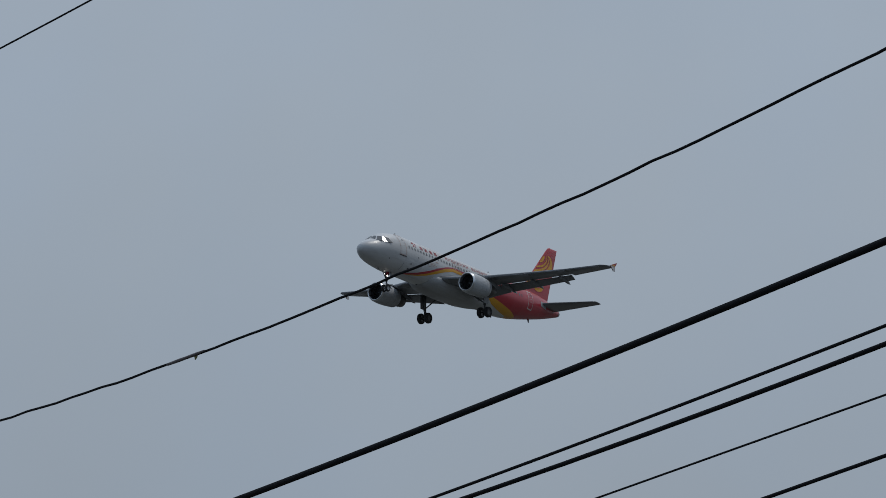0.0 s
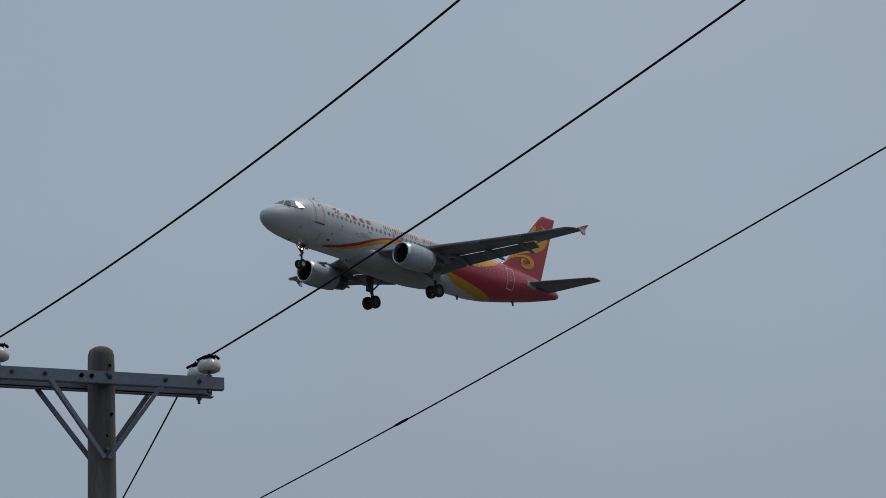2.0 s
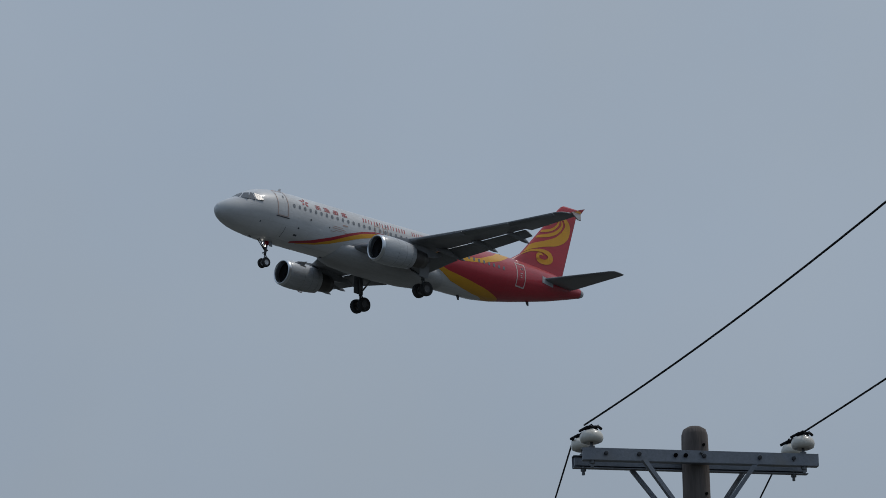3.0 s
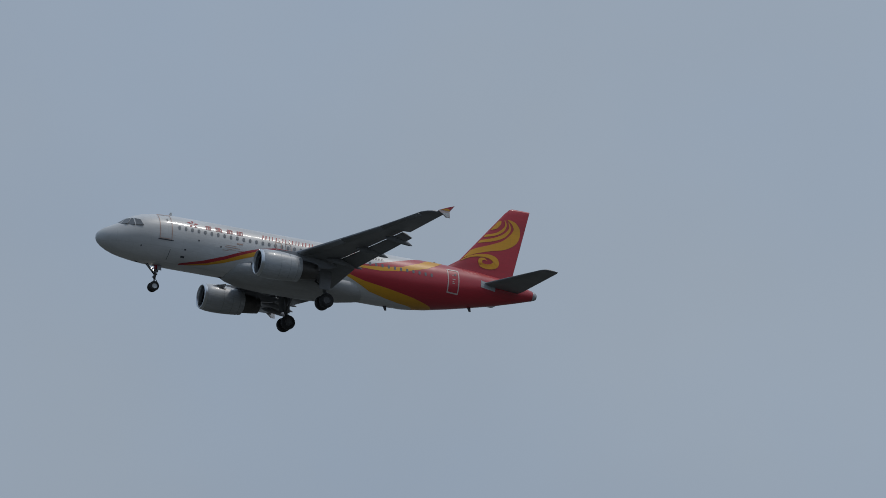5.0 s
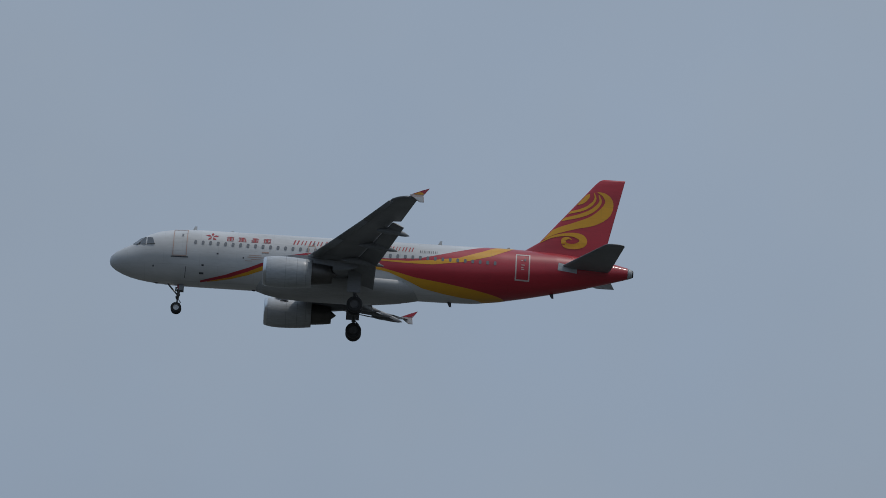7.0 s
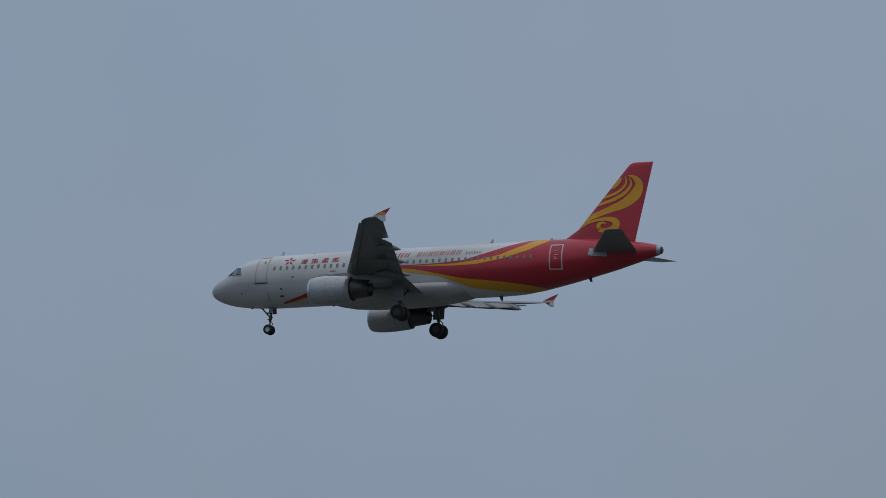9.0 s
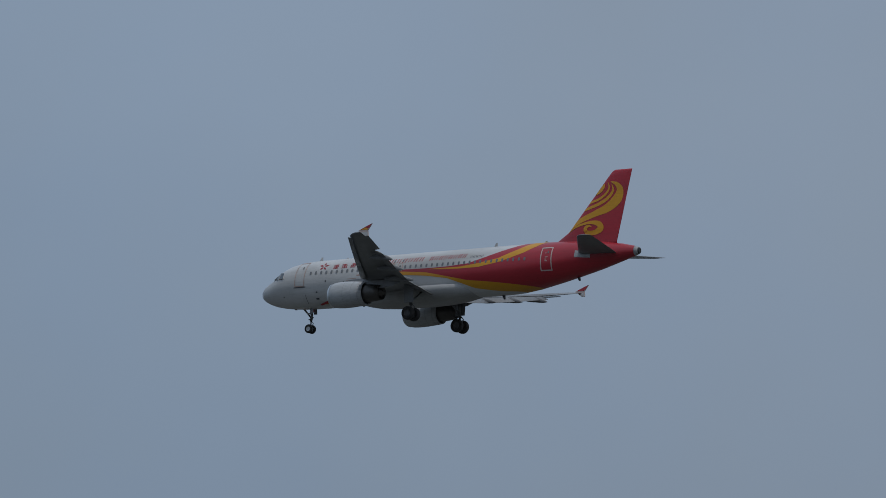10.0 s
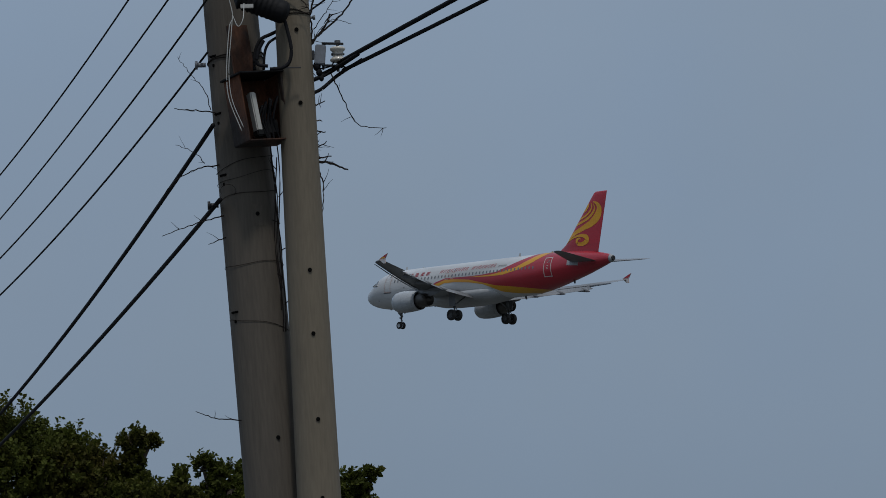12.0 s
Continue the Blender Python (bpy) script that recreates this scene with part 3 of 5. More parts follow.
def build_fin(plane):
    rings = []
    for z in (1.5, 1.75, 2.05, 2.4, 2.75, 3.5, 4.5, 5.5, 6.5, 7.3, 7.62, 7.74):
        le, te = fin_edges(max(z, 1.7))
        k = 1.0 if z < 7.6 else (0.8 if z < 7.7 else 0.3)
        le += 0.0 if z < 7.6 else (0.06 if z < 7.7 else 0.22)
        us = [0.5 * (1 - math.cos(math.pi * i / 14)) for i in range(15)]
        ring = [Vector((le + u * (te - le), -fin_half(le + u * (te - le), z) * k, z)) for u in us]
        ring += [Vector((le + u * (te - le), fin_half(le + u * (te - le), z) * k, z)) for u in reversed(us[1:-1])]
        rings.append(ring)
    fin = part("fin", loft(bmesh.new(), rings), RED, plane, "red tail fin with yellow scrolls", True)
    for side in (-1, 1):
        ribbon(fin, ((30.95, 3.0, .10), (31.86, 3.62, .40), (33.24, 4.12, .50), (34.5, 4.58, .72), (35.35, 5.25, .85), (35.62, 6.0, .60), (35.30, 6.52, .34), (34.75, 6.76, .04)), side, 0)
        ribbon(fin, ((32.2, 4.52, .20), (33.55, 4.90, .26), (34.48, 5.38, .27), (34.98, 6.0, .20), (34.85, 6.56, .05)), side, 1)
        ribbon(fin, ((32.7, 5.08, .17), (33.70, 5.37, .20), (34.34, 5.79, .20), (34.61, 6.25, .15), (34.5, 6.70, .04)), side, 2)
        ribbon(fin, ((33.2, 5.70, .08), (33.66, 6.02, .40), (34.02, 6.36, .34), (34.2, 6.58, .06)), side, 3)
        ribbon(fin, ((30.76, 2.72, .04), (31.70, 3.22, .15), (32.91, 3.44, .26), (33.70, 3.28, .46), (33.86, 2.88, .56), (33.31, 2.58, .40), (32.62, 2.62, .36), (32.46, 2.99, .32), (32.78, 3.16, .16), (33.05, 3.06, .04)), side, 4)


def build_tailplane(plane, side):
    st = [(31.95, side * 0.55, 0.74, 3.75, 0.11, 2), (32.4, side * 1.2, 0.80, 3.5, 0.105, 2), (35.10, side * 5.95, 1.22, 1.48, 0.10, 2), (35.38, side * 6.2, 1.25, 1.15, 0.08, 2)]
    tp = part("tailplane", panel_loft(st), WING, plane, "dark grey tailplane", True)
    bm = bmesh.new()
    decal_into(bm, ((32.1, .42), (33.5, .32), (33.5, .75), (32.15, 1.0)), 0.032, side, 6)
    part("root_plate", bm, NACELLE, tp, "bare grey plate round the tailplane root")


def outline_into(bm, x0, x1, z0, z1, w, side, off):
    decal_into(bm, ((x0, z0), (x0 + w, z0), (x0 + w, z1), (x0, z1)), off, side, 6)
    decal_into(bm, ((x1 - w, z0), (x1, z0), (x1, z1), (x1 - w, z1)), off, side, 6)
    decal_into(bm, ((x0 + w, z0), (x1 - w, z0), (x1 - w, z0 + w), (x0 + w, z0 + w)), off, side, 1)
    decal_into(bm, ((x0 + w, z1 - w), (x1 - w, z1 - w), (x1 - w, z1), (x0 + w, z1)), off, side, 1)


def strokes(plane, name, x0, x1, z0, z1, count, mat, side, slant=0.0, pattern=0, label=""):
    """Unlettered writing: in each cell a few plain bars of uneven length."""
    rnd = random.Random(7 + count)
    cell = (x1 - x0) / count
    for i in range(count):
        bm = bmesh.new()
        gap = 0.13 if pattern == 0 else 0.16
        a, b, h = x0 + (i + gap) * cell, x0 + (i + 1 - gap) * cell, z1 - z0

        def bar(u0, u1, v0, v1, off):
            lean0, lean1 = slant * h * v0, slant * h * v1
            decal_into(bm, ((a + (b - a) * u0 + lean0, z0 + h * v0), (a + (b - a) * u1 + lean0, z0 + h * v0), (a + (b - a) * u1 + lean1, z0 + h * v1), (a + (b - a) * u0 + lean1, z0 + h * v1)), off, side, 2)

        if pattern == 0:
            wide = rnd.uniform(0.17, 0.25)
            bar(0.02, 0.02 + wide, 0.0, 1.0, 0.014)
            bar(0.62, 0.62 + wide, 0.0, 1.0, 0.014)
        else:
            for v in (0.0, 0.24, 0.50, 0.72, 0.90):
                bar(rnd.uniform(0, .25), rnd.uniform(.7, 1), v, v + 0.09, 0.014)
            bar(0.12, 0.22, 0.0, rnd.uniform(.5, .9), 0.017)
            bar(rnd.uniform(.4, .55), 0.62, rnd.uniform(0, .3), 1.0, 0.017)
            bar(0.82, 0.92, rnd.uniform(0, .3), rnd.uniform(.5, .8), 0.017)
        part(name, bm, mat, plane, label, True)


def side_pane(plane, corners, facing, side):
    """A flat cockpit pane that faces a given way, in a painted frame that joins it to the hull."""
    mid_x, mid_z = sum(x for x, z in corners) / 4, sum(z for x, z in corners) / 4
    mid = skin(mid_x, angle_at(mid_x, mid_z), 0.016)
    nx, ny, nz = facing
    rim, edge = [], []
    for x, z in corners:
        gx, gz = mid_x + (x - mid_x) * 1.10, mid_z + (z - mid_z) * 1.10
        p = Vector((x, mid.y - (nx * (x - mid.x) + nz * (z - mid.z)) / ny, z))
        q = skin(gx, angle_at(gx, gz), 0.002)
        rim.append(p if side < 0 else mirrored(p))
        edge.append(q if side < 0 else mirrored(q))
    bm = bmesh.new()
    bm.faces.new([bm.verts.new(p) for p in rim])
    pane = part("cockpit_window", bm, GLASS, plane, "dark cockpit glass")
    part("window_frame", loft(bmesh.new(), [edge, rim], True, False), WHITE, pane)


def build_airliner():
    plane = thing("airliner", "white twin-jet airliner with red and yellow tail, wheels down", "airplane")
    # hull
    rings = []
    xs = sorted(set(list(STATION) + [0.02, .12, .35, .75, 1.3, 1.9, 2.5, 3.1, 4, 5, 7.5] + list(np.linspace(8, 24, 9)) + [25, 27, 29, 31, 33, 35, 36.6]))
    for x in xs:
        rings.append([skin(x, 2 * math.pi * i / 56) for i in range(56)])
    part("fuselage", loft(bmesh.new(), rings), WHITE, plane, "white painted fuselage with grey belly grime", True)
    # belly fairing
    rings = []
    for x, w, d in ((10.6, 1.0, 0.0), (11.2, 1.55, .16), (12.2, 1.98, .34), (14, 2.14, .46), (17, 2.16, .48), (19, 2.1, .42), (20.6, 1.85, .26), (21.8, 1.35, .08), (22.4, .9, -.02)):
        ring = []
        for i in range(21):
            a = math.pi * i / 20
            ring.append(Vector((x, w * math.cos(a), -1.15 - (0.95 + d) * math.sin(a) ** 0.7)))
        ring += [Vector((x, -w * 0.5, -0.9)), Vector((x, w * 0.5, -0.9))]
        rings.append(ring)
    part("belly_fairing", loft(bmesh.new(), rings), BELLY, plane, "grey-white belly fairing between the wings", True)
    # livery
    r_top = curve(((6.5, -1.9), (8.3, -1.5), (10, -.95), (11.5, -.34), (12.8, .08), (14.2, .38), (15.6, .36), (18, .31), (20, .33), (22.1, .46), (23.7, .90), (25.4, 1.42), (26.5, 1.76), (27.6, 2.1), (38, 3)), 0.045)
    r_mid = curve(((6.5, -1.98), (7.2, -1.88), (8.7, -1.61), (10, -1.20), (11.5, -.58), (12.8, -.08), (14.2, .22), (15.6, .18), (17.9, -.03), (20, -.49), (21.9, -.92), (24, -1.17), (26.3, -1.48), (27.6, -1.66), (28.6, -1.80), (38, -3)), 0.045)
    y_low = curve(((7.0, -1.93), (7.8, -1.84), (8.8, -1.70), (10, -1.42), (11.5, -.9), (12.8, -.45), (14.1, -.12), (15.8, -.13), (17.9, -.32), (20, -.66), (21.3, -1.13), (22.5, -1.58), (24, -1.82), (25.3, -1.95), (27, -2.02), (28.5, -2.1), (38, -3)), 0.045)
    u_top = curve(((18.0, .23), (21.3, .22), (23.1, .40), (25, .71), (26.7, 1.38), (27.3, 1.7), (28.1, 2.1)), 0.045)
    u_low = curve(((18.0, .22), (19.5, .12), (21.3, .06), (23.1, .07), (25.4, .41), (27.3, 1.0), (28.4, 1.55), (29.2, 2.06)), 0.045)
    band("red_band", 6.6, 37.45, r_mid, r_top, RED, 0.016, plane, "red livery sweep covering the rear hull", 0.1, 26)
    band("yellow_band", 7.1, 28.4, y_low, r_mid, YELLOW, 0.017, plane, "", 0.1, 16)
    band("upper_yellow_band", 18.0, 29.1, u_low, u_top, YELLOW, 0.024, plane, "", 0.1, 16)
    bm = bmesh.new()
    turned(bm, ((0.0, 0.02), (0.19, 0.03), (0.25, 0.0), (0.27, -0.10)), "X", 18, (37.575, 0, 0.80))
    part("exhaust_outlet", bm, DARK, plane, "dark exhaust outlet in the tail cone")
    tip = [[skin(x, 2 * math.pi * i / 32, 0.022) for i in range(32)] for x in (37.18, 37.30, 37.42, 37.50)]
    part("tail_tip", loft(bmesh.new(), tip), NACELLE, plane, "bare grey end of the tail cone", True)
    # flying surfaces
    for side in (-1, 1):
        build_wing(plane, side)
        build_engine(plane, side)
        build_tailplane(plane, side)
        build_main_gear(plane, side)
    build_fin(plane)
    build_nose_gear(plane)
    # windows
    for side in (-1, 1):
        for i in range(41):
            x = 6.13 + i * 0.5365
            bm = bmesh.new()
            zc, h, w = hull(x)
            zw = 0.73 - (x - 6.1) * 0.010
            ring = []
            for k in range(12):
                a = 2 * math.pi * k / 12
                u, v = math.cos(a), math.sin(a)
                u, v = math.copysign(abs(u) ** 0.6, u), math.copysign(abs(v) ** 0.6, v)
                ring.append((0.100 * u, 0.148 * v))
            outer = []
            for px, pz in ring:
                p = skin(x + px, angle_at(x + px, zw + pz), 0.032)
                outer.append(p if side < 0 else mirrored(p))
            bm.faces.new([bm.verts.new(p) for p in outer])
            part("cabin_window", bm, PANE, plane)
        # cockpit glazing
        for c, facing in ((((1.66, .58), (2.02, .50), (2.42, 1.12), (2.14, 1.10)), (-0.52, -0.44, 0.73)),
                          (((2.06, .50), (2.56, .47), (2.58, 1.10), (2.46, 1.12)), (-0.395, -0.680, 0.618)),
                          (((2.66, .47), (3.20, .50), (3.04, 1.02), (2.66, 1.08)), (-0.290, -0.766, 0.573))):
            side_pane(plane, c, facing, side)
        bm = bmesh.new()
        rings = []
        for u in np.linspace(0, 1, 5):
            x = 1.62 + 0.55 * u
            a0, a1 = angle_at(x, 0.60 + 0.52 * u), radians(87)
            ps = [skin(x, a0 + (a1 - a0) * k / 4, 0.02) for k in range(5)]
            rings.append(ps if side < 0 else [mirrored(p) for p in ps])
        loft(bm, rings, False)
        part("windscreen", bm, GLASS, plane, "dark windscreen", True)
        # doors
        for x0, x1, z0, z1, w, mat in ((4.53, 5.54, -.36, 1.80, .05, FRAME_ORANGE), (29.05, 30.10, -.58, 1.40, .095, FRAME_PALE), (14.17, 14.70, .28, 1.0, .05, FRAME_ORANGE), (15.03, 15.52, .28, 1.0, .05, FRAME_ORANGE)):
            bm = bmesh.new()
            outline_into(bm, x0, x1, z0, z1, w, side, 0.034)
            door = part("cabin_door", bm, mat, plane, "door with a painted outline", True)
            bm = bmesh.new()
            decal_into(bm, (((x0 + x1) / 2 + .1, (z0 + z1) / 2 + .45), ((x0 + x1) / 2 + .22, (z0 + z1) / 2 + .45), ((x0 + x1) / 2 + .22, (z0 + z1) / 2 + .65), ((x0 + x1) / 2 + .1, (z0 + z1) / 2 + .65)), 0.036, side, 1)
            part("door_window", bm, PANE, door)
            if x0 > 20:
                for z, wide in ((0.86, 0.10), (0.52, 0.26), (0.34, 0.16), (0.20, 0.22)):
                    bm = bmesh.new()
                    decal_into(bm, ((x0 + .42, z), (x0 + .42 + wide, z), (x0 + .42 + wide, z + .06), (x0 + .42, z + .06)), 0.036, side, 1)
                    part("marking_bar", bm, FRAME_PALE, door)
        decal("door_sill", ((4.42, -.46), (5.66, -.46), (5.66, -.39), (4.42, -.39)), INK, 0.026, plane, side)
        # unlettered writing and the flower emblem
        strokes(plane, "lettering_bar", 8.15, 11.65, 0.98, 1.36, 4, LETTER, side, 0.0, 1)
        strokes(plane, "lettering_bar", 13.0, 17.5, 1.02, 1.42, 8, LETTER, side, 0.3)
        strokes(plane, "lettering_bar", 18.0, 21.75, 1.02, 1.40, 8, LETTER, side, 0.3)
        strokes(plane, "marking_bar", 22.15, 23.5, 0.98, 1.18, 5, INK, side)
        for k in range(5):
            a = math.radians(90 + 72 * k)
            cx, cz = 7.30, 1.28
            bm = bmesh.new()
            tip, l, r = a, a - 0.42, a + 0.30
            decal_into(bm, ((cx + .06 * math.cos(a), cz + .05 * math.sin(a)), (cx + .30 * math.cos(l), cz + .26 * math.sin(l)), (cx + .52 * math.cos(tip), cz + .36 * math.sin(tip)), (cx + .27 * math.cos(r), cz + .24 * math.sin(r))), 0.014, side, 3)
            part("emblem_petal", bm, LETTER, plane, "", True)
        # small ports, hatches
        for x, z, s in ((7.75, -.06, .07), (6.73, -.92, .08), (6.66, -1.43, .16), (3.2, -1.1, .05), (9.6, -.25, .05)):
            decal("service_port", ((x - s, z - .06), (x + s, z - .06), (x + s, z + .06), (x - s, z + .06)), INK, 0.014, plane, side, "", 1)
        for x, z, wide in ((10.0, -.05, .9), (10.15, -.34, .7), (9.75, -.46, .5), (11.0, -.36, .4)):
            decal("pale_slogan_bar", ((x, z), (x + wide, z), (x + wide, z + .04), (x, z + .04)), FRAME_ORANGE, 0.014, plane, side, "", 1)
        decal("door_drain_line", ((5.46, -1.75), (5.50, -1.75), (5.56, -1.05), (5.52, -1.05)), INK, 0.014, plane, side)
        decal("pale_slogan_bar", ((9.9, -.20), (11.2, -.20), (11.2, -.15), (9.9, -.15)), FRAME_ORANGE, 0.014, plane, side, "", 1)
        decal("pale_slogan_bar", ((10.9, .18), (11.4, .18), (11.4, .28), (10.9, .28)), FRAME_ORANGE, 0.014, plane, side, "", 1)
    # aerials above and below
    for x, zt, ln, up in ((5.75, 2.05, .34, 1), (23.4, 2.06, .34, 1), (8.4, 2.07, .12, 1), (28.3, 2.03, .2, 1), (24.3, -2.08, .36, -1), (31.6, -1.05, .3, -1), (3.2, -1.9, .12, -1), (10.2, -2.06, .1, -1)):
        bm = bmesh.new()
        loft(bm, [[Vector((x + px, y, zt + up * pz)) for px, pz in ((0, -.05), (.32, -.05), (.36, ln), (.2, ln))] for y in (-.025, .025)])
        part("aerial", bm, INK if up < 0 else WHITE, plane)
    return plane


airliner = build_airliner()


# ---- overhead wires ----
def wire(name, a, way, radius, label, group, rise=(0, 0, 0), start=0.0, end=30.0, rough=0.0, n=70):
    """A wire from a along a level way in degrees; rise: the height as a polynomial of the distance, for the sag."""
    a = Vector(a)
    d = Vector((math.cos(radians(way)), math.sin(radians(way)), 0))
    rnd = random.Random(int(a.x * 100))
    pts = []
    for s in np.linspace(start, end, n):
        t = max(-14.0, min(14.0, s))
        slope = sum(k * c * t ** (k - 1) for k, c in enumerate(rise) if k)
        z = sum(c * t ** k for k, c in enumerate(rise)) + slope * (s - t)
        pts.append(a + d * s + Vector((0, 0, z + rnd.uniform(-rough, rough))))
    bm = path_tube(bmesh.new(), pts, radius, 8)
    return tagged(part(name, bm, CABLE, None, "", True), label, "cable", group)


POLE_AT = Vector((24.755, 26.138, 0))
ARM_WAY = (Matrix.Rotation(radians(16.0), 3, "Z") @ Vector((0.728, -0.685, 0))).normalized()
ARM_AWAY = Vector((-ARM_WAY.y, ARM_WAY.x, 0))


def on_arm(x, y, z):
    return POLE_AT + ARM_WAY * x + ARM_AWAY * y + Vector((0, 0, z))


for x, rise in ((-0.85, (0.019, -0.0426, 0.0039)), (0.82, (-0.012, -0.0185, 0.00235))):
    wire("power_line", on_arm(x + (-.03 if x < 0 else -.01), -0.16, 9.852), -115.4, 0.0075, "thin black power line from the crossarm pole", "power lines", rise, -0.1, 40)
    wire("power_line", on_arm(x - (.07 if x < 0 else .03), 0.16, 9.80 if x < 0 else 9.84), 52.5, 0.007, "black power line running on beyond the pole", "power lines", (0, -0.01, 0.001), -0.1, 40)
joint_line = wire("service_line", (22.52, 21.59, 8.0), -115.7, 0.0048, "thin black wire with a small joint", "service lines", (0.004, -0.0097, 0.0012), -30, 36)
bm = bmesh.new()
path_tube(bm, [Vector((21.955, 20.42, 7.9935)) + Vector((-0.434, -0.901, -0.006)) * s for s in (-.13, -.08, .08, .13)], [.005, .009, .009, .005])
part("joint", bm, CABLE, joint_line, "black joint sleeve", True)
rag_line = wire("service_line", (23.23, 17.76, 7.0), -118.6, 0.0075, "uneven black wire with a scrap caught on it", "service lines", (0.0023, -0.0495, 0.00548, -0.00004), -6, 13, 0.004, 90)
bm = bmesh.new()
path_tube(bm, [Vector((21.985, 15.478, 6.911)) + Vector((-0.479, -0.878, -0.021)) * s for s in (-.24, -.1, .0, .14, .24)], [.008, .0098, .009, .0098, .008], 6)
part("tape_wrap", bm, TAPE, rag_line, "grubby tape wrapped round the wire", True)
bm = bmesh.new()
loft(bm, [[Vector((21.915 + x + k, 15.35 + x * 1.8, 6.912 + z)) for x, z in ((0, 0.004), (.022, .0), (.016, -.034), (.003, -.022))] for k in (0, 0.006)])
part("scrap", bm, SCRAP, rag_line, "yellowish scrap of plastic")
for x, y, r, rise in ((21.66, 14.90, 0.0185, (-.0024, -.0081, .00134)), (22.39, 14.11, 0.0092, (.0024, -.0003, .00142)), (22.49, 14.00, 0.0135, (-.0111, -.009, .00257)), (22.98, 13.45, 0.0062, (-.0162, .0069, .0002)), (23.66, 12.70, 0.0118, (-.0003, .0162))):
    wire("telephone_cable", (x, y, 6.0), -121.5, r, "thick black overhead cable" if r > 0.012 else "slim black overhead cable", "overhead cables", rise, -30, 30)


# ---- pole with a double crossarm ----
def build_crossarm_pole():
    base, turn = POLE_AT, math.degrees(math.atan2(ARM_WAY.y, ARM_WAY.x))
    pole = thing("utility_pole", "weathered brown-grey round pole with a double steel crossarm", "utility pole", pose(*base, 0, 0, turn))
    bm = bmesh.new()
    turned(bm, ((0.165, 0), (0.103, 9.76), (0.101, 9.835), (0.088, 9.875), (0.052, 9.898), (0.001, 9.903)), "Z", 28)
    post = part("post", bm, POLEWOOD, pole, "weathered round pole with a domed top", True)
    for z, dx in ((9.80, .01), (9.42, .02), (9.25, -.02)):
        bm = bmesh.new()
        turned(bm, ((0.0, -0.008), (0.012, -0.008), (0.012, 0.02)), "Y", 10, (dx + 0.03, -0.098, z - 0.06))
        part("step_hole", bm, HOLE, post)
    for s, zz in ((-1, 9.63), (1, 9.63)):
        y = s * 0.135
        bm = bmesh.new()
        for size, at in (((1.86, 0.006, 0.09), (0, y + s * 0.03, zz)), ((1.86, 0.06, 0.006), (0, y, zz + 0.045)), ((1.86, 0.06, 0.006), (0, y, zz - 0.045))):
            block(bm, size, pose(*at))
        block(bm, (1.84, 0.05, 0.06), pose(0, y - s * 0.0, zz))
        arm = part("crossarm", bm, GALV, pole, "galvanised steel channel crossarm")
        for x in (-0.75, -0.49, -0.205, -0.125, 0.02, 0.46, 0.73):
            bm = bmesh.new()
            turned(bm, ((0.0, s * 0.052), (0.016, s * 0.05), (0.016, s * 0.03)), "Y", 8, (x, y, zz + 0.005))
            part("bolt", bm, HOLE if x in (-0.205, -0.125) else DARK, arm)
        for d in (-1, 1):
            bm = bmesh.new()
            a, b = Vector(((-0.47 if d < 0 else 0.44), y + s * 0.045, zz - 0.045)), Vector((d * 0.03, s * 0.128, 9.005))
            q = (b - a).to_track_quat("Z", "Y")
            for off, w, t in ((0, 0.036, 0.006),):
                loft(bm, [[p + q @ Vector((i * w / 2, j * t / 2, 0)) for i, j in ((-1, -1), (1, -1), (1, 1), (-1, 1))] for p in (a, b)])
            loft(bm, [[p + q @ Vector((-0.018 + i * 0.003, 0.013 + j * 0.016, 0)) for i, j in ((-1, -1), (1, -1), (1, 1), (-1, 1))] for p in (a, b)])
            part("brace", bm, GALV, pole, "angled steel brace")
        for d in (-1, 1):
            x = d * 0.835 - 0.015
            bm = bmesh.new()
            turned(bm, ((0.0, 0.135), (0.036, 0.135), (0.048, 0.122), (0.046, 0.112), (0.074, 0.098), (0.089, 0.072), (0.091, 0.048), (0.082, 0.024), (0.055, 0.012), (0.045, 0.02), (0.02, 0.03)), "Z", 26, (x, y, zz + 0.075))
            ins = part("insulator", bm, PORCELAIN, pole, "white porcelain pin insulator", True)
            bm = bmesh.new()
            tube(bm, (x, y, zz - 0.10), (x, y, zz + 0.12), 0.012)
            tube(bm, (x, y, zz + 0.045), (x, y, zz + 0.065), 0.025)
            tube(bm, (x, y, zz - 0.07), (x, y, zz - 0.048), 0.022)
            part("pin", bm, STEEL, ins, "steel pin")
            bm = bmesh.new()
            path_tube(bm, [(x - 0.085, y + 0.03, zz + 0.185), (x - 0.04, y - 0.035, zz + 0.205), (x + 0.03, y - 0.045, zz + 0.206), (x + 0.06, y, zz + 0.215), (x + 0.085, y + 0.02, zz + 0.205)], 0.011, 6)
            path_tube(bm, [(x + 0.045 * math.cos(k), y + 0.045 * math.sin(k), zz + 0.196 + 0.004 * math.sin(3 * k)) for k in np.linspace(0, 6.6, 16)], 0.007, 6)
            path_tube(bm, [(x - 0.05, y - 0.045, zz + 0.20), (x - 0.01, y - 0.05, zz + 0.222), (x + 0.05, y + 0.04, zz + 0.206), (x + 0.065, y + 0.03, zz + 0.24)], 0.005, 6)
            part("tie_wire", bm, CABLE, ins, "black tie wire")
    bm = bmesh.new()
    tube(bm, (0, -0.2, 9.66), (0, 0.2, 9.66), 0.012)
    tube(bm, (0, -0.16, 9.08), (0, 0.16, 9.08), 0.012)
    part("through_bolt", bm, STEEL, pole)
    return pole


build_crossarm_pole()


